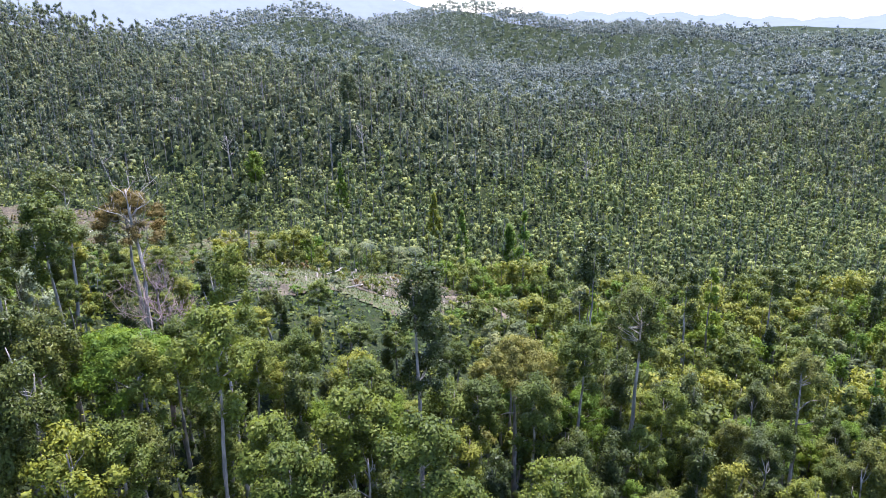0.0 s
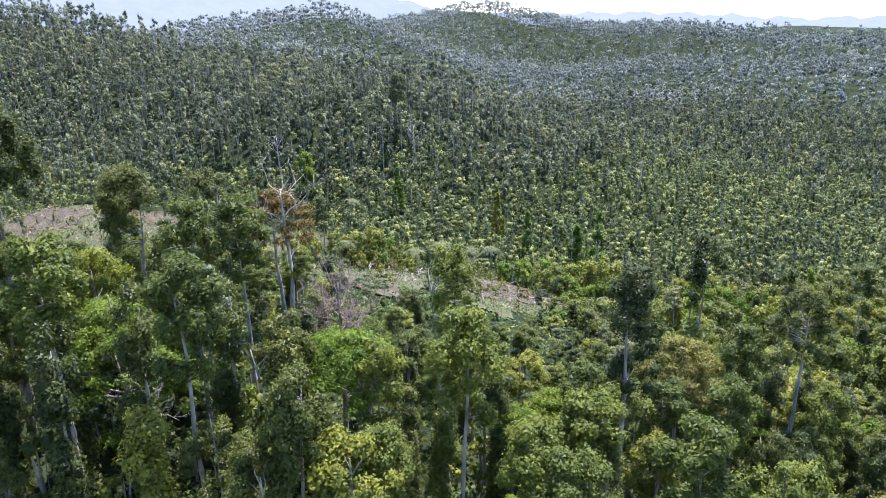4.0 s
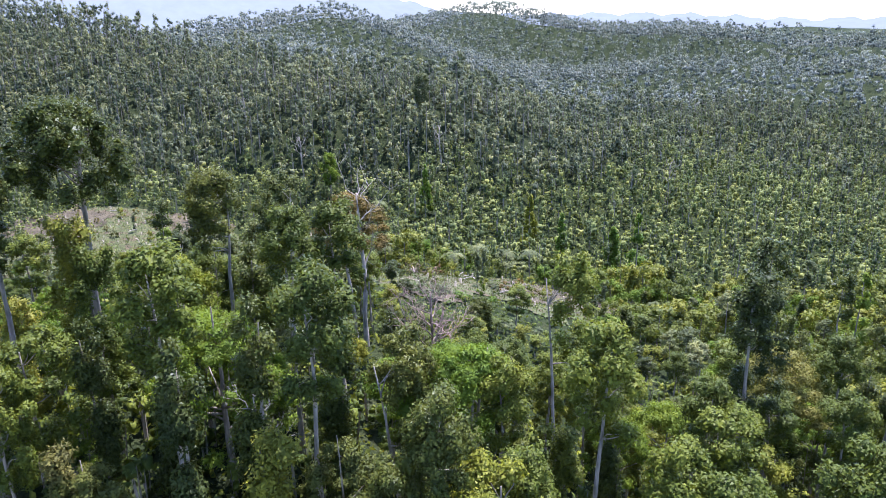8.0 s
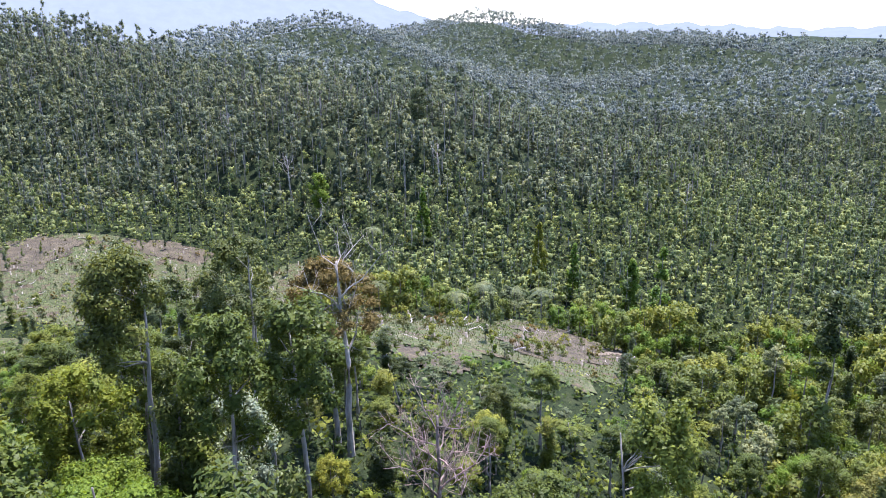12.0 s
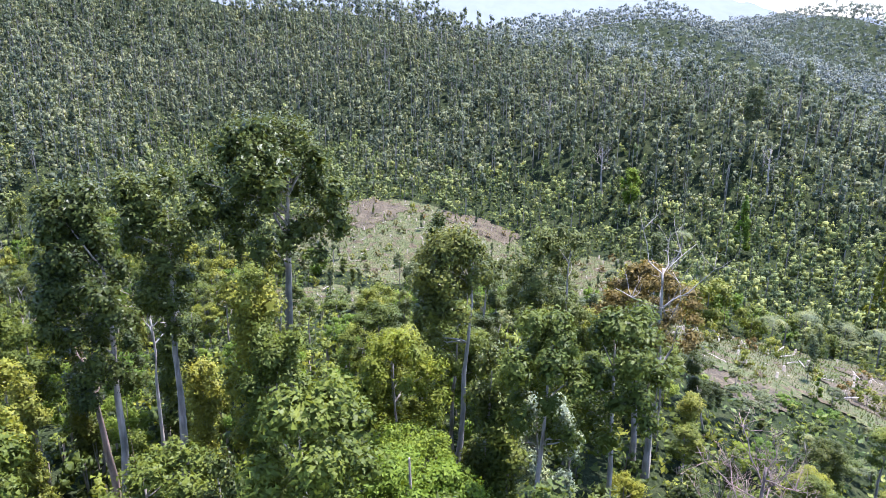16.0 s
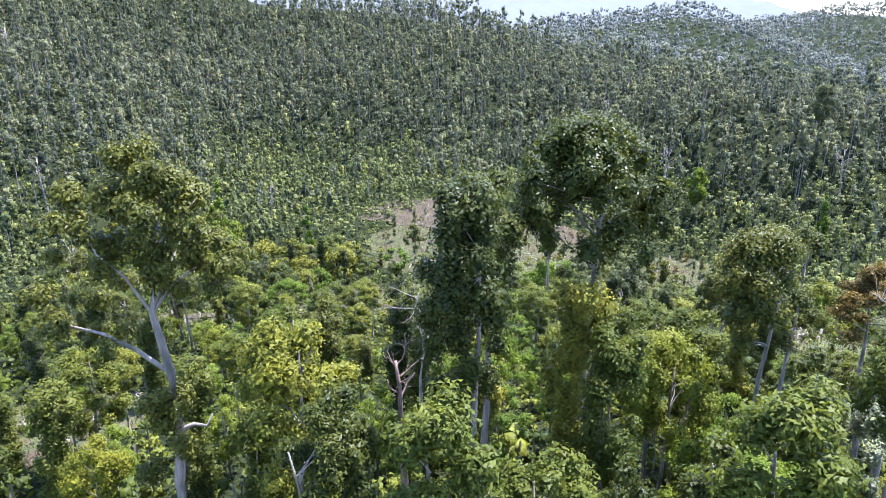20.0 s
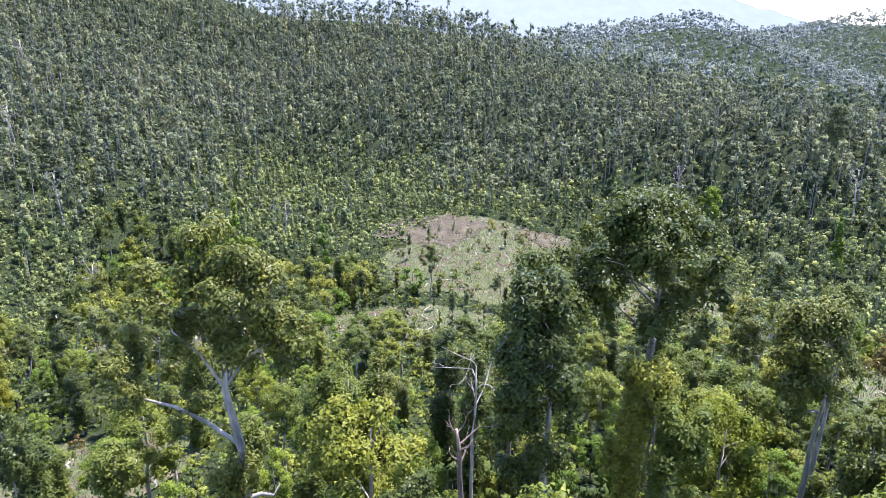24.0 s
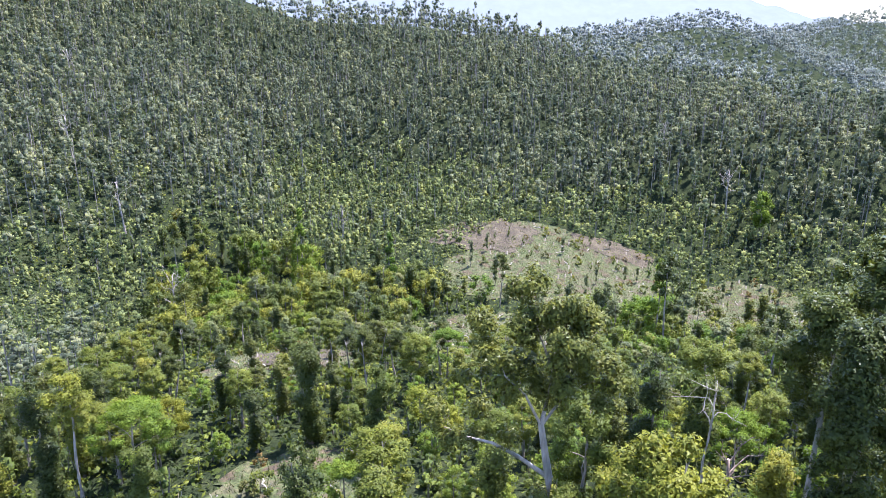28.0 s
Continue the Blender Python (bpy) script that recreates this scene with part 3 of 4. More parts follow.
plant(tree("cone_tree", "yellow-green conical tree above the valley", 123, 22, "cone", 0.1, 3.6, 50, 44, 0.75, "yellow", GREY_BARK, 0.24, 0), -3, 246)
plant(tree("cone_tree", "light green tree of tapering shape", 124, 19, "cone", 0.1, 3.4, 50, 44, 0.75, "fresh", GREY_BARK, 0.24, 0), 6.6, 238)
plant(tree("cone_tree", "broad light green conical tree near the clearing", 125, 19, "cone", 0.1, 4.4, 60, 44, 0.75, "fresh", GREY_BARK, 0.26, 0), 22, 229)
plant(tree("hill_tree", "tall grey-green tree on the crest of the spur", 126, 24, "tufted", 0.45, 4.2, 40, 44, 0.85, "grey", PALE_BARK, 0.3, 5), -43, 337)
for k, (px, py, ph) in enumerate(((-23, 206, 9), (-8, 203, 9.5), (-30, 198, 7), (-58, 272, 12), (-50, 205, 8), (-14, 214, 8))):
    plant(palm("palm", "feather palm with arching pale green fronds at the clearing's edge", 130 + k, ph, 16, 4.0, "grey"), px, py, k * 1.1)

plant(tree("vine_mound", "broken trunk smothered in vines with orange-brown tips", 150, 12.5, "column", 0.04, 2.0, 48, 64, 0.31, "rust", BROWN_BARK, 0.3, 1), -62, 52, 0.0)
SNAG = dead_tree("dead_tree", "bleached dead tree standing among the hillside woods", 151, 22, DEAD_WOOD, 0.42, 8, 0.5, 4, 0.24)
plant(SNAG, -337, 211, 0.0, 1.1, 1, 3)
for k, (px, py, s) in enumerate(((-294, 195, 1.0), (-127, 352, 1.0), (-226, 236, 0.8), (-230, 153, 1.0), (-34, 312, 0.9), (-95, 322, 1.0), (-399, 265, 1.2), (60, 300, 0.9))):
    copy_thing(SNAG, stand(None, px, py, k * 1.3, s))
    TAKEN.append((px, py, 3.0))


def forked_giant(x, y, height=30):
    """The old tree with a thick pale trunk, a long bare side limb and dark tufts of leaves."""
    q = np.random.default_rng(140)
    thing = tagged(new("forked_tree"), "old tree with a thick pale forked trunk and dark leaf tufts", "tree", "forest trees")
    bm = bmesh.new()
    k = height / 30
    main = [Vector(p) * k for p in ((0, 0, -1.5), (0.1, 0, 4), (0, 0.1, 9), (0.5, 0, 13), (0.3, 0, 17), (-0.4, 0, 21), (0.2, 0, 25), (0.9, 0, 28.5))]
    tube(bm, main, [0.54, 0.43, 0.38, 0.36, 0.3, 0.22, 0.14, 0.06], 9)
    part("trunk", bm, PALE_BARK, thing)
    cl = []
    for start, line, rad in (
        (4, ((-1.8, 0.2, 18.5), (-3.6, 0.1, 19.6), (-5.6, 0.3, 20.0), (-6.8, 0.4, 20.6)), 0.18),
        (3, ((1.4, 0, 13.4), (2.2, 0.1, 13.2), (2.6, 0.1, 14.1)), 0.2),
        (5, ((0.9, 0.3, 22.8), (2.2, 0.4, 23.8), (3.4, 0.5, 24.2)), 0.12),
        (5, ((-1.6, -0.4, 23.5), (-3.0, -0.6, 25.0), (-3.6, -0.6, 27.0)), 0.11),
        (6, ((1.6, -0.3, 26.8), (3.0, -0.4, 28.2)), 0.12),
        (6, ((-0.6, 0.5, 27.0), (-1.4, 0.9, 29.2)), 0.1),
        (5, ((0.4, 1.6, 23.5), (0.8, 3.2, 25.2)), 0.14),
    ):
        bm = bmesh.new()
        pts = [main[start], *[Vector(p) * k for p in line]]
        tube(bm, pts, [rad * (1 - 0.75 * j / (len(pts) - 1)) for j in range(len(pts))], 7)
        part("limb", bm, PALE_BARK, thing, "bare pale limb")
        if start != 3:
            for p in pts[2 if start == 4 else 1:]:
                for _ in range(3):
                    c = p + Vector(q.normal(size=3)) * 1.0 + Vector((0, 0, 0.5))
                    cl.append((*c, q.uniform(0.7, 1.2), q.uniform(0.6, 1.0)))
    for top in ((0.9, 0, 29.6), (2.6, -0.3, 28.6), (-1.2, 0.7, 29.4), (3.6, 0.4, 24.4), (-3.4, -0.5, 27.2), (-0.4, -0.8, 26.0)):
        for _ in range(5):
            c = Vector(top) * k + Vector(q.normal(size=3)) * 0.9
            cl.append((*c, q.uniform(0.6, 1.1), q.uniform(0.6, 1.0)))
    for _ in range(16):
        cl.append((q.normal() * 0.9, q.normal() * 0.9, q.uniform(9, 16) * k, q.uniform(0.6, 1.1), q.uniform(0.7, 1.3)))
    crown = new("crown", quad_mesh("crown", foliage(q, cl, 240, 0.27, 0.6, 0.3, 0.3, 0.45, 0.12), LEAF["dark"]))
    crown.parent = thing
    return thing


plant(forked_giant(0, 0, 31), -91, 55.3, radians(25), 1, 1, 7.5)


# ---- the woods ----
taken = np.array(TAKEN)


def scatter(x0, x1, y0, y1, step, seed, keep):
    """Places on a shaken grid."""
    r = np.random.default_rng(seed)
    gx, gy = np.meshgrid(np.arange(x0, x1, step), np.arange(y0, y1, step * 0.87))
    gx[1::2] += step / 2
    x = (gx + r.uniform(-0.42, 0.42, gx.shape) * step).ravel()
    y = (gy + r.uniform(-0.42, 0.42, gy.shape) * step).ravel()
    ok = keep(x, y) & (cleared(x, y) > 1.02)
    return x[ok], y[ok]


def patchy(x, y, s, k):
    return np.sin(x / s + k) * np.sin(y / s * 1.1 + 2 * k) + 0.5 * np.sin((x - y) / s * 1.9 + k)


def stature(x, y):
    """How tall the plants grow: low on the near side of the clearings, on the slope below the ridge and in the valley,
    set to fit the camera's view of the clearings.
    """
    x, y = np.asarray(x, float), np.asarray(y, float)
    d = cleared(x, y)
    low = np.clip(0.4 + (d - 1) * 0.8, 0.4, 1)
    for cx, cy, w, l in CLEARINGS:
        low = np.where((y > cy + 0.4 * l) & (np.abs(x - cx) < 1.5 * w) & (d > 1) & (y < cy + 4 * l), np.maximum(low, 0.8), low)
    edge = lambda v, w: 1 / (1 + np.exp(-v / w))
    ridge = edge(x + 94, 3) * edge(-53 - x, 2) * edge(y - 58, 4) * edge(112 - y, 4)
    slope = edge(x + 55, 2) * edge(6 - x, 4) * edge(y - 82, 3) * edge(155 - y, 5)
    front = edge(-95 - x, 4) * edge(y - 60, 5) * edge(150 - y, 8)
    # trees behind the ridge kept low so the camera sees the left clearing
    view_gap = edge(x + 106, 3) * edge(-60 - x, 3) * edge(y - 85, 2) * edge(150 - y, 5)
    return np.clip(low, 0.4, 1) * (1 - 0.56 * slope) * (1 - 0.5 * front) * (1 + 0.1 * ridge) * (1 - 0.45 * view_gap)


def grow(kinds, x, y, seed, pick, small=0.8, large=1.2, free=False):
    """Copies of the kinds at the places; the first place of a kind takes the original."""
    r = np.random.default_rng(seed)
    used = set()
    for px, py in zip(x, y):
        if len(taken) and (np.hypot(taken[:, 0] - px, taken[:, 1] - py) < taken[:, 2]).any():
            continue
        k = pick(r, px, py)
        tall = 1.0 if free else math.sqrt(float(stature(px, py)))
        s = r.uniform(small, large) * tall
        m = stand(None, px, py, r.uniform(0, 6.28), s, r.uniform(0.88, 1.12) * tall)
        if k in used:
            copy_thing(kinds[k], m)
        else:
            used.add(k)
            kinds[k].matrix_basis = m
    for k, thing in enumerate(kinds):
        if k not in used:
            for o in (*thing.children_recursive, thing):
                bpy.data.objects.remove(o)


NEAR = [
    tree("vine_clad_tree", "tree wrapped in dark green climbing vines", 11, 17, "column", 0.1, 2.1, 44, 64, 0.30, "dark", GREY_BARK, 0.26, 1),
    tree("vine_clad_tree", "slim tree hung with glossy green vines", 12, 14, "column", 0.08, 1.9, 38, 64, 0.29, "vine", GREY_BARK, 0.22, 1),
    tree("rainforest_tree", "tall rainforest tree with a dense dark crown and pale trunk", 13, 22, "tufted", 0.6, 2.9, 40, 64, 0.30, "dark", PALE_BARK, 0.32, 5),
    tree("rainforest_tree", "rainforest tree with a rounded mid-green crown", 14, 17, "round", 0.4, 2.7, 36, 64, 0.30, "green", GREY_BARK, 0.26, 4),
    tree("young_tree", "young tree with bright fresh-green leaves", 15, 12, "round", 0.3, 2.2, 28, 64, 0.27, "fresh", GREY_BARK, 0.16, 3),
    tree("umbrella_tree", "spreading tree with a flat feathery light green crown", 16, 15, "umbrella", 0.6, 3.9, 44, 57, 0.26, "fresh", GREY_BARK, 0.22, 6),
    tree("rainforest_tree", "tall slim tree with tufts of green foliage", 17, 22, "tufted", 0.68, 2.5, 26, 64, 0.30, "green", PALE_BARK, 0.27, 4),
    tree("olive_tree", "tree with a loose olive and brownish crown", 18, 14, "umbrella", 0.5, 3.1, 38, 51, 0.26, "olive", GREY_BARK, 0.2, 5),
    tree("shrub", "broad-leaved green shrub under the trees", 19, 6.5, "round", 0.05, 1.9, 20, 60, 0.30, "green", BROWN_BARK, 0.1, 2),
    tree("shrub", "low bush with light green leaves", 20, 5, "round", 0.03, 1.9, 18, 60, 0.29, "vine", BROWN_BARK, 0.1, 2),
    tree("yellowish_tree", "small tree with yellow-green leaves", 21, 11, "round", 0.35, 2.5, 30, 60, 0.27, "yellow", GREY_BARK, 0.16, 4),
]
NEAR_ODDS = np.array([0.15, 0.17, 0.1, 0.12, 0.11, 0.05, 0.12, 0.05, 0.06, 0.04, 0.03])
near_zone = lambda x, y: (y > 40 - 0.1 * x) & (y < 112 - 0.12 * x) & (x > -150 - 0.3 * y) & (x < 25 + 0.62 * y)
x, y = scatter(-220, 110, 30, 140, 6.2, 3, near_zone)
RIDGE_ODDS = np.array([0.1, 0.14, 0.07, 0.15, 0.18, 0.06, 0.09, 0.06, 0.07, 0.05, 0.03])


def near_pick(r, px, py):
    ridge = -92 < px < -54 and 60 < py < 112
    return int(r.choice(len(NEAR), p=RIDGE_ODDS if ridge else NEAR_ODDS))


grow(NEAR, x, y, 4, near_pick, 0.8, 1.2)

MID = [
    tree("vine_clad_tree", "narrow tree covered with climbing vines", 31, 13, "column", 0.08, 2.0, 19, 34, 0.62, "vine", GREY_BARK, 0.22, 0),
    tree("vine_column", "dark vine-covered column of a dead tree", 32, 10, "column", 0.05, 1.7, 16, 34, 0.62, "dark", GREY_BARK, 0.22, 0),
    tree("hill_tree", "slender tree with a small grey-green crown and pale trunk", 33, 18, "tufted", 0.55, 2.4, 16, 34, 0.62, "grey", PALE_BARK, 0.2, 0),
    tree("hill_tree", "tree with an oval mid-green crown", 34, 15, "round", 0.38, 2.7, 17, 34, 0.62, "green", PALE_BARK, 0.2, 0),
    tree("hill_tree", "tall tree with dark foliage over a bare trunk", 35, 19, "tufted", 0.5, 2.8, 17, 34, 0.62, "dark", PALE_BARK, 0.22, 0),
    tree("low_tree", "low spreading tree with bright green leaves", 36, 7, "round", 0.1, 2.9, 17, 34, 0.62, "fresh", GREY_BARK, 0.14, 0),
    tree("low_tree", "low broad-leaved tree smothered in creepers", 37, 6.5, "round", 0.05, 2.8, 17, 34, 0.62, "vine", GREY_BARK, 0.14, 0),
    tree("umbrella_tree", "tree with a flat pale green crown", 38, 12, "umbrella", 0.6, 3.8, 20, 34, 0.62, "grey", GREY_BARK, 0.18, 0),
    tree("cone_tree", "light green tree of narrow conical shape", 39, 14, "cone", 0.1, 2.5, 20, 34, 0.62, "fresh", GREY_BARK, 0.18, 0),
    tree("olive_tree", "tree with olive-brown leaves", 40, 12, "round", 0.45, 2.6, 16, 34, 0.62, "olive", PALE_BARK, 0.18, 0),
]
HILL_ODDS = np.array([0.17, 0.06, 0.2, 0.18, 0.11, 0.08, 0.09, 0.05, 0.03, 0.03])
VALLEY_ODDS = np.array([0.16, 0.12, 0.03, 0.08, 0.02, 0.21, 0.26, 0.06, 0.03, 0.03])


def valley(x, y):
    """1 on the low ground, where creepers smother short trees; 0 on the wooded hillsides."""
    return np.clip((540 - np.asarray(y, float)) / 220, 0, 1) / (1 + np.exp((ground(x, y) + 17 + 3 * patchy(x, y, 30, 1)) / 2.5))


def mid_pick(r, px, py):
    odds = VALLEY_ODDS if r.uniform() < float(valley(px, py)) else HILL_ODDS
    return int(r.choice(len(MID), p=odds))


mid_zone = lambda x, y: ~near_zone(x, y) & (y > 75) & (y < 215) & (x > -110 - 0.85 * y) & (x < 30 + 0.64 * y)
x, y = scatter(-320, 180, 60, 215, 7.2, 7, mid_zone)
grow(MID, x, y, 8, mid_pick, 0.8, 1.5)


def forms(seed, specs, leaves, size):
    """Leaf clouds and stems of a few tree shapes, for joined woods: (kind, height, low, width, clumps)."""
    out = []
    for k, (kind, h, low, w, n) in enumerate(specs):
        r = np.random.default_rng(seed + k)
        cl = crown_clumps(r, kind, h, h * low, w * 0.85, n, 1.3)
        heart, leaf = hearts(r, cl, 0.66, 0.5), foliage(r, cl, leaves, size, 0.7, 0.0, 0.5, 0.35, 0.0, 0.4, 0.3)
        q, soft = np.concatenate([heart[0], leaf[0]]), np.concatenate([heart[1], leaf[1]])
        stem3 = []
        for j in range(3):
            a0, a1, s0, s1, o = 2.0944 * j, 2.0944 * (j + 1), 0.17, 0.08, r.normal() * 0.3
            stem3.append([(s0 * math.cos(a0), s0 * math.sin(a0), -1), (s0 * math.cos(a1), s0 * math.sin(a1), -1),
                          (o + s1 * math.cos(a1), s1 * math.sin(a1), h * 0.9), (o + s1 * math.cos(a0), s1 * math.sin(a0), h * 0.9)])
        out.append((q, soft, np.array(stem3)))
    return out


def joined_woods(name, label, x, y, seed, shapes, leaf, odds, small=0.75, large=1.25, tones=(0.0, 1.0), stemmed=True):
    """Trees too far off to be told apart singly, as one mesh of leaves and one of stems."""
    r = np.random.default_rng(seed)
    which = r.choice(len(shapes), len(x), p=odds)
    z = ground(x, y)
    a, s = r.uniform(0, 6.2832, len(x)), r.uniform(small, large, len(x)) * np.sqrt(stature(x, y))
    t = s * r.uniform(0.85, 1.2, len(x)) * np.sqrt(stature(x, y))
    tone = r.beta(0.6, 0.75, len(x)) * 0.85 + 0.15 * np.clip(0.5 + 0.4 * patchy(x, y, 24, 3), 0, 1)
    tone = tones[0] + (tones[1] - tones[0]) * tone
    leaves, softs, stems, tints = [], [], [], []
    for k, (q, soft, stem3) in enumerate(shapes):
        m = which == k
        if not m.any():
            continue
        c, d = np.cos(a[m])[:, None, None], np.sin(a[m])[:, None, None]
        for source, into in ((q, leaves), (stem3, stems)):
            u = source[None]
            px = (u[..., 0] * c - u[..., 1] * d) * s[m][:, None, None] + x[m][:, None, None]
            py = (u[..., 0] * d + u[..., 1] * c) * s[m][:, None, None] + y[m][:, None, None]
            pz = u[..., 2] * t[m][:, None, None] + z[m][:, None, None]
            into.append(np.stack([px, py, pz], -1).reshape(-1, source.shape[1], 3))
        n = soft[None]
        tints.append(np.repeat(tone[m], len(q)))
        softs.append(np.stack([n[..., 0] * c - n[..., 1] * d, n[..., 0] * d + n[..., 1] * c, n[..., 2] + 0 * c], -1).reshape(-1, 3, 3))
    wood = tagged(new(name, quad_mesh(name, np.concatenate(leaves), LEAF[leaf], np.concatenate(softs), np.concatenate(tints))), label, "forest", kind="stuff")
    if not stemmed:
        return
    trunks = new("stems", quad_mesh("stems", np.concatenate(stems), PALE_BARK))
    trunks.parent = wood
    tagged(trunks, "thin pale trunks", kind="stuff")


SHAPES = forms(200, (("tufted", 21, 0.58, 2.8, 8), ("round", 16, 0.4, 2.8, 9), ("column", 16, 0.08, 1.9, 10), ("umbrella", 14, 0.6, 3.6, 9),
                     ("cone", 15, 0.1, 2.6, 9), ("tufted", 24, 0.68, 2.4, 7), ("round", 10, 0.2, 2.9, 8), ("column", 12, 0.06, 1.7, 9)), 20, 0.66)
BRUSH = forms(260, (("round", 4.5, 0.05, 3.0, 5), ("round", 6.5, 0.05, 2.6, 5), ("column", 8.5, 0.05, 2.0, 5)), 9, 0.6)
HILL, LOW = [0.17, 0.15, 0.22, 0.04, 0.03, 0.13, 0.1, 0.16], [0.03, 0.1, 0.2, 0.07, 0.05, 0.01, 0.32, 0.22]
wedge = lambda x, y: (x > -150 - 1.65 * y) & (x < 40 + 0.66 * y) & ~near_zone(x, y) & ~mid_zone(x, y)
far_zone = lambda x, y: wedge(x, y) & (y > 60) & (y < 560) & (np.hypot(x + 60, y) < 620)
x, y = scatter(-620, 420, 60, 560, 7.0, 21, far_zone)
low = np.random.default_rng(9).uniform(size=len(x)) < valley(x, y)
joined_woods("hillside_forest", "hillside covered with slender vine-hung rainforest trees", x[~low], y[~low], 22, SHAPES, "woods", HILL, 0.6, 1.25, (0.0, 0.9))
joined_woods("valley_forest", "creeper-smothered trees on the valley floor", x[low], y[low], 23, SHAPES, "thicket", LOW, 0.45, 1.05, (0.0, 0.6))
x, y = scatter(-560, 400, 60, 520, 6.2, 28, far_zone)
low = np.random.default_rng(10).uniform(size=len(x)) < valley(x, y)
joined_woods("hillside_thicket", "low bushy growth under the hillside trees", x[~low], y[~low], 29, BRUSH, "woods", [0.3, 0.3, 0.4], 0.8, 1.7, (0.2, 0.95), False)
joined_woods("valley_thicket", "low creeper-covered bushes on the valley floor", x[low], y[low], 30, BRUSH, "thicket", [0.45, 0.3, 0.25], 0.7, 1.5, (0.35, 1.0), False)
SHRUBS = forms(280, (("round", 3.2, 0.05, 2.0, 6), ("round", 4.4, 0.05, 1.8, 7), ("column", 6, 0.05, 1.4, 7)), 12, 0.45)
close_zone = lambda x, y: (near_zone(x, y) | mid_zone(x, y)) & (cleared(x, y) > 1.0)
x, y = scatter(-260, 150, 40, 200, 4.5, 38, close_zone)
joined_woods("shrub_layer", "dense green shrubs and saplings under the trees", x, y, 39, SHRUBS, "shrubbery", [0.4, 0.35, 0.25], 0.7, 1.4)
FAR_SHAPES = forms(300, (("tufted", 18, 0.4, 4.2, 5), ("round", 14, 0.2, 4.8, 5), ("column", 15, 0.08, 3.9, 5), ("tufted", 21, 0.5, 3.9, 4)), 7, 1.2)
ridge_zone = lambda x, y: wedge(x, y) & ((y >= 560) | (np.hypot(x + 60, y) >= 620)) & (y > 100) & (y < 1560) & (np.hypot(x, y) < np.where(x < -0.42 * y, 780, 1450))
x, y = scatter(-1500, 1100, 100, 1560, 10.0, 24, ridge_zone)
# the leaf colour of these ridges has the haze painted in
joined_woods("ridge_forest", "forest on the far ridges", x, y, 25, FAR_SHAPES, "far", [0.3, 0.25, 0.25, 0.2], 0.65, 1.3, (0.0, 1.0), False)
back_zone = lambda x, y: ~near_zone(x, y) & ~mid_zone(x, y) & ~far_zone(x, y) & (y <= 90)
x, y = scatter(-330, 260, -160, 90, 24.0, 26, back_zone)
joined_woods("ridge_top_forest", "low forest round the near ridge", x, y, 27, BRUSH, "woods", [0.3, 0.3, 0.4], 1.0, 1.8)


def carpet(name, label, x, y, seed, per, size, leaf, low=0.1, high=1.8, reach=1.6):
    """Ground-covering plants: leaves strewn in tufts."""
    r = np.random.default_rng(seed)
    n = len(x)
    cx, cy = np.repeat(x, per) + r.normal(size=n * per) * reach, np.repeat(y, per) + r.normal(size=n * per) * reach
    p = np.stack([cx, cy, ground(cx, cy) + r.uniform(low, high, n * per) * np.repeat(r.uniform(0.4, 1.3, n), per)], 1)
    nrm = unit(r.normal(size=p.shape) * np.array([0.9, 0.9, 0.4]) + np.array([0, 0, 0.9]))
    along = unit(np.cross(nrm, r.normal(size=p.shape)))
    side = np.cross(nrm, along)
    s = size * r.uniform(0.6, 1.4, (len(p), 1))
    q = np.stack([p - along * s * 0.5, p - side * s * 0.3, p + along * s * 0.5, p + side * s * 0.3], 1)
    way = np.repeat(unit(nrm + np.array([0, 0, 0.1]))[:, None], 4, 1)
    return tagged(new(name, quad_mesh(name, q, LEAF[leaf], way)), label, "undergrowth", kind="stuff")


def blades(name, label, x, y, seed, per, tall, width, leaf, reach=0.5):
    """Tufts of upright blades or dry stalks."""
    r = np.random.default_rng(seed)
    n = len(x) * per
    cx, cy = np.repeat(x, per) + r.normal(size=n) * reach, np.repeat(y, per) + r.normal(size=n) * reach
    a = r.uniform(0, 6.28, n)
    h = tall * r.uniform(0.4, 1.3, n)
    b = np.stack([cx, cy, ground(cx, cy) + 0.08], 1)
    s = np.stack([np.cos(a), np.sin(a), 0 * a], 1) * width
    t = b + np.stack([r.normal(size=n) * 0.35 * h, r.normal(size=n) * 0.35 * h, h], 1)
    q = np.stack([b - s, b + s, t + s * 0.3, t - s * 0.3], 1)
    return tagged(new(name, quad_mesh(name, q, LEAF[leaf])), label, "grass", kind="stuff")


x, y = scatter(-230, 130, 30, 150, 2.2, 31, near_zone)
carpet("undergrowth", "tangled green undergrowth between the trees", x, y, 32, 9, 0.75, "under", 0.1, 1.8, 1.3)
low_zone = lambda x, y: (y > 75) & (y < 330) & wedge(x, y) | mid_zone(x, y)
x, y = scatter(-430, 250, 60, 330, 4.0, 33, low_zone)
carpet("creeper_carpet", "bright green creepers covering the valley floor", x, y, 34, 9, 0.85, "creeper", 0.1, 1.6, 1.7)

# ---- the clearings ----
r = np.random.default_rng(77)


def in_clearing(step, seed, rim=0.95):
    r2 = np.random.default_rng(seed)
    gx, gy = np.meshgrid(np.arange(-205, 15, step), np.arange(50, 295, step))
    px, py = (gx + r2.uniform(-0.5, 0.5, gx.shape) * step).ravel(), (gy + r2.uniform(-0.5, 0.5, gy.shape) * step).ravel()
    ok = cleared(px, py) < rim
    return px[ok], py[ok]


x, y = in_clearing(1.3, 41)
green = (patchy(x, y, 14, 2) > -0.2) | (y < 190) & (x > -75)
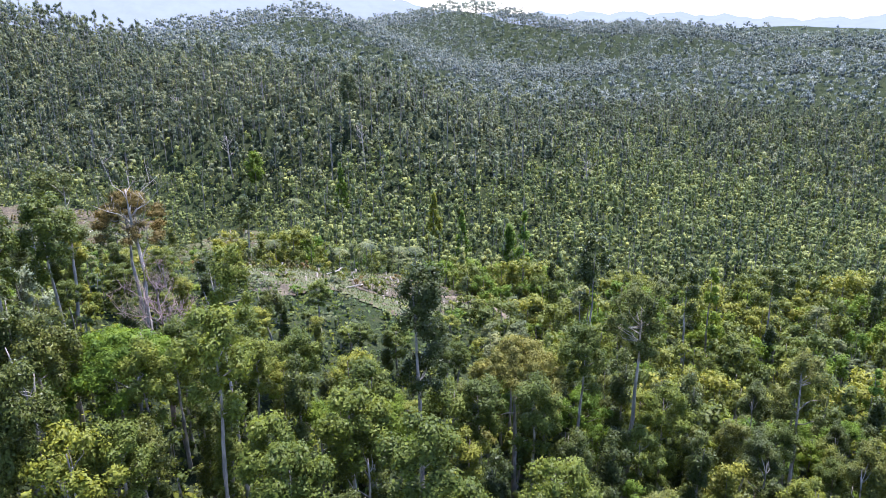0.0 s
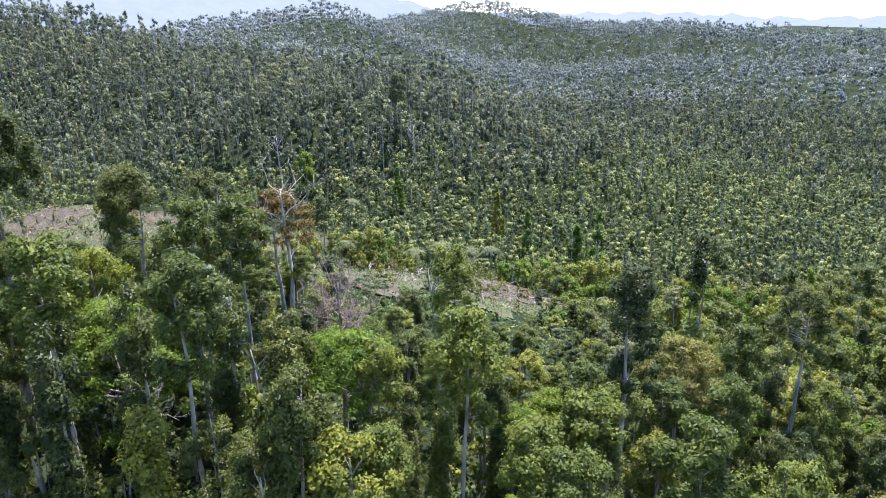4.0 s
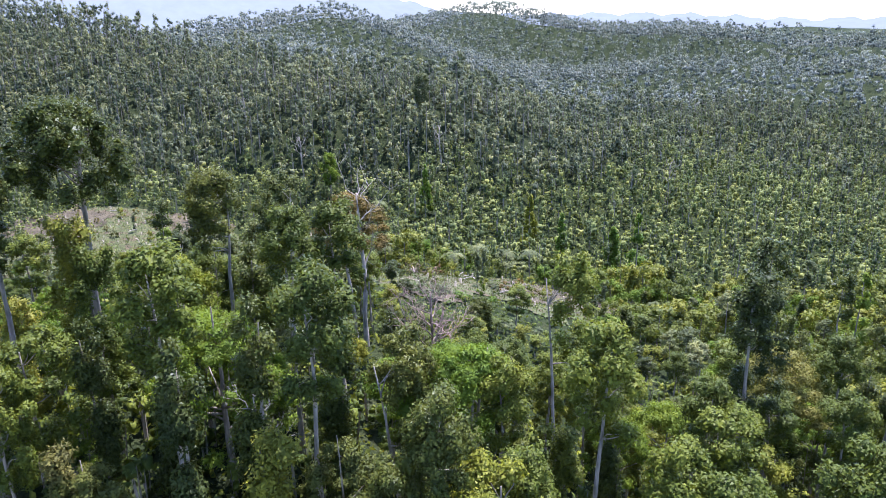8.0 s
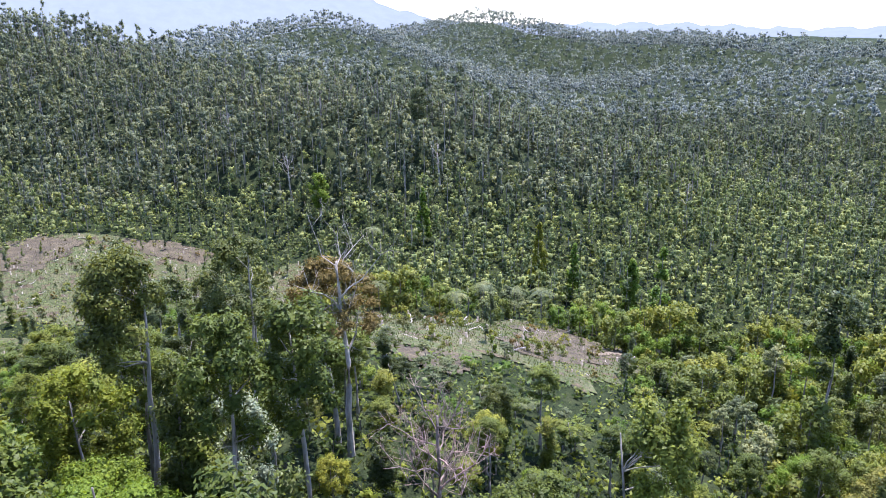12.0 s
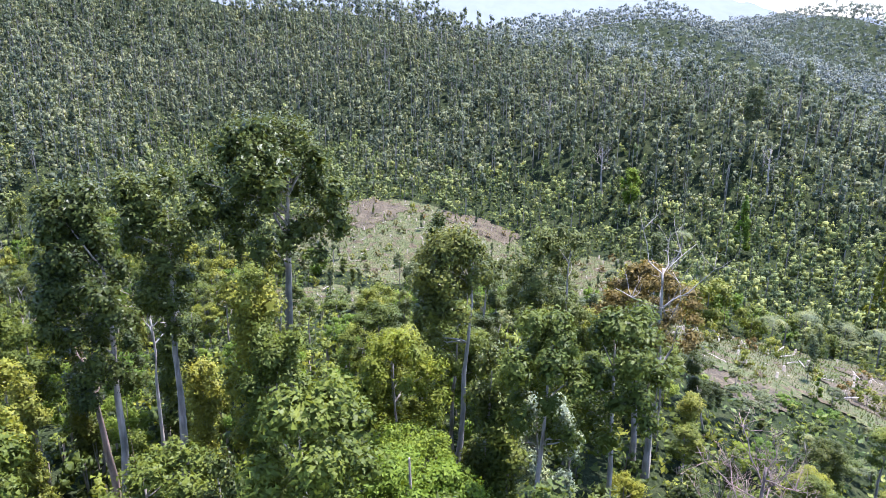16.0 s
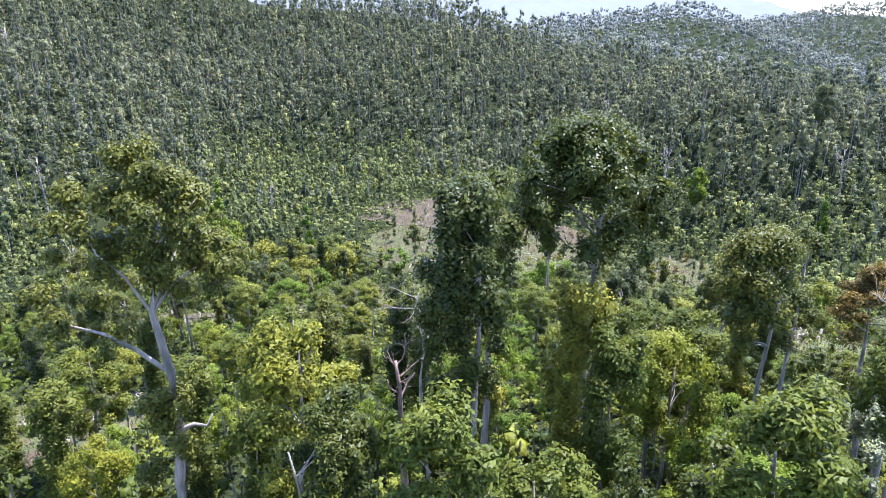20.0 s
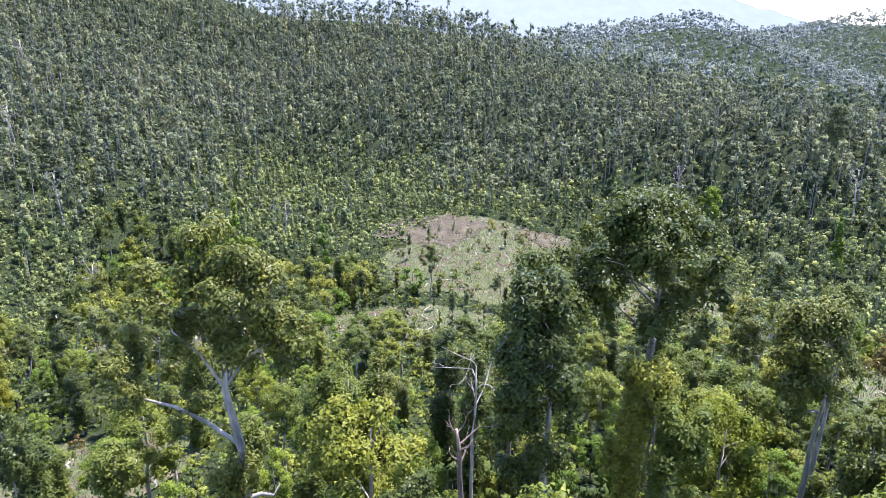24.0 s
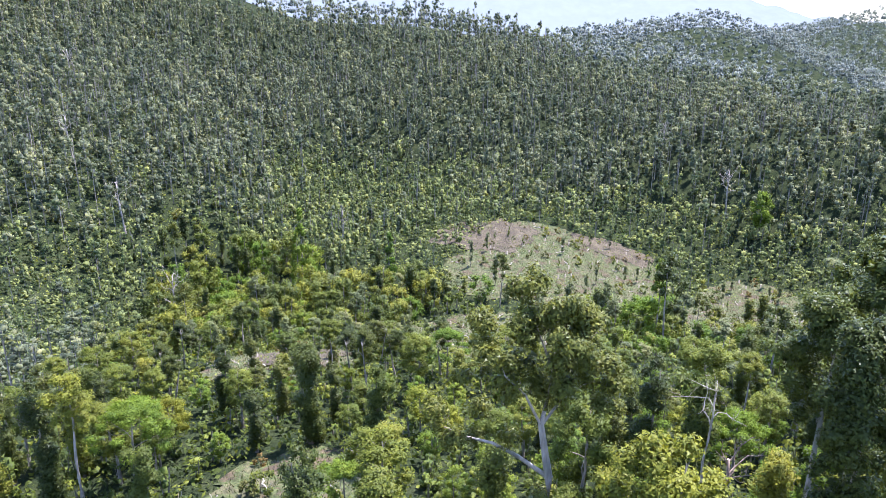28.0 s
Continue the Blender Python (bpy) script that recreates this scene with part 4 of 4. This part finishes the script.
blades("grass_tufts", "dry and green grass tufts on the clearing", x[green], y[green], 42, 5, 0.55, 0.07, "grass", 0.7)
blades("dry_stalks", "straw-coloured dry stalks and cut brush", x[~green], y[~green], 43, 4, 0.7, 0.05, "straw", 0.7)
x, y = in_clearing(3.2, 44, 1.08)
weeds = patchy(x, y, 11, 4) > 0.1
carpet("clearing_weeds", "patches of low green weeds in the clearing", x[weeds], y[weeds], 45, 9, 0.5, "creeper", 0.1, 0.9, 1.0)


def log(seed):
    q = np.random.default_rng(seed)
    thing = tagged(new("fallen_log"), "bleached fallen log lying on the cleared ground", "log", "felled wood")
    bm = bmesh.new()
    L = q.uniform(3, 7)
    pts = [Vector((u * L, q.normal() * 0.12, 0.2 + q.normal() * 0.05)) for u in np.linspace(0, 1, 6)]
    tube(bm, pts, [0.2 - 0.1 * k / 5 for k in range(6)], 7)
    part("log", bm, DEAD_WOOD, thing)
    bm = bmesh.new()
    for k in range(3):
        s = pts[2 + k]
        tube(bm, bough(q, s, (q.normal(), q.normal(), 0.5), q.uniform(0.8, 1.8), 0.3, 3), [0.06, 0.05, 0.035, 0.02], 5)
    part("branches", bm, DEAD_WOOD, thing)
    return thing


def stump(seed):
    q = np.random.default_rng(seed)
    bm = bmesh.new()
    h = q.uniform(0.6, 1.5)
    tube(bm, [Vector((0, 0, -0.4)), Vector((0, 0, 0.15)), Vector((q.normal() * 0.05, 0, h))], [0.42, 0.28, 0.24], 9)
    me = bpy.data.meshes.new("stump")
    bm.to_mesh(me)
    bm.free()
    me.materials.append(GREY_BARK)
    return tagged(new("stump", me), "grey cut tree stump in the clearing", "stump", "felled wood")


logs, stumps = [log(k) for k in (1, 2, 3)], [stump(k) for k in (4, 5)]
x, y = in_clearing(5.4, 46, 0.92)
seen = set()
for px, py in zip(x, y):
    k = int(r.integers(6))
    if k > 4 and r.uniform() < 0.3:
        continue
    k = min(k, 4)
    proto = (logs + stumps)[k]
    m = stand(None, px, py, r.uniform(0, 6.28), r.uniform(0.7, 1.2))
    if k in seen:
        copy_thing(proto, m)
    else:
        seen.add(k)
        proto.matrix_basis = m

SAPLINGS = [
    tree("sapling", "thin young tree still standing in the clearing", 61, 8, "column", 0.25, 1.1, 12, 30, 0.42, "grey", GREY_BARK, 0.08, 0, group="saplings"),
    tree("sapling", "slim light green sapling in the clearing", 62, 6.5, "cone", 0.2, 1.3, 12, 30, 0.42, "fresh", GREY_BARK, 0.07, 0, group="saplings"),
    tree("bush", "small dry-brown bush in the clearing", 63, 2.2, "round", 0.05, 1.2, 8, 16, 0.5, "rust", BROWN_BARK, 0.05, 2, group="saplings"),
    tree("bush", "small green bush in the clearing", 64, 2.4, "round", 0.05, 1.4, 8, 16, 0.5, "vine", BROWN_BARK, 0.05, 2, group="saplings"),
]
x, y = in_clearing(7.4, 47, 1.04)
grow(SAPLINGS, x, y, 48, lambda q, px, py: int(q.choice(4, p=[0.16, 0.12, 0.34, 0.38])), 0.45, 1.25, True)

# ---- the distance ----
# haze painted as an even pale blue glow; the mountains take no light
m, t, nodes, b = material("hazed_mountain_glow")
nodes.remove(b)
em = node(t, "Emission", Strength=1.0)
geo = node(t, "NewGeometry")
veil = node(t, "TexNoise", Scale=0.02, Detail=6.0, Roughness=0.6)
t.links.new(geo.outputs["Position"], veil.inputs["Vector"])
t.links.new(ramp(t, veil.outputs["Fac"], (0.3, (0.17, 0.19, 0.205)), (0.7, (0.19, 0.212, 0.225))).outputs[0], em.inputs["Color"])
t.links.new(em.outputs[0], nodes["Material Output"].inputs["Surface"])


def mountain_range(name, label, dist, base, peaks, lo, hi, mat):
    az = np.radians(np.arange(lo, hi, 0.5))
    crest = np.full(az.shape, base, float)
    for a0, w, h in peaks:
        crest = crest + h * np.exp(-((np.degrees(az) - a0) / w) ** 2)
    crest = crest + 6 * np.sin(np.degrees(az) * 1.9) + 4 * np.sin(np.degrees(az) * 4.3 + 1)
    co, faces = [], []
    n = len(az)
    for d, up in ((dist - 500, 0), (dist, 1), (dist + 500, 0)):
        co += [(math.sin(a) * d, math.cos(a) * d, -60 if not up else c) for a, c in zip(az, crest)]
    for k in range(2):
        faces += [(k * n + i, k * n + i + 1, (k + 1) * n + i + 1, (k + 1) * n + i) for i in range(n - 1)]
    me = bpy.data.meshes.new(name)
    me.from_pydata(co, [], faces)
    me.materials.append(mat)
    return tagged(new(name, me), label, "mountains", kind="structure")


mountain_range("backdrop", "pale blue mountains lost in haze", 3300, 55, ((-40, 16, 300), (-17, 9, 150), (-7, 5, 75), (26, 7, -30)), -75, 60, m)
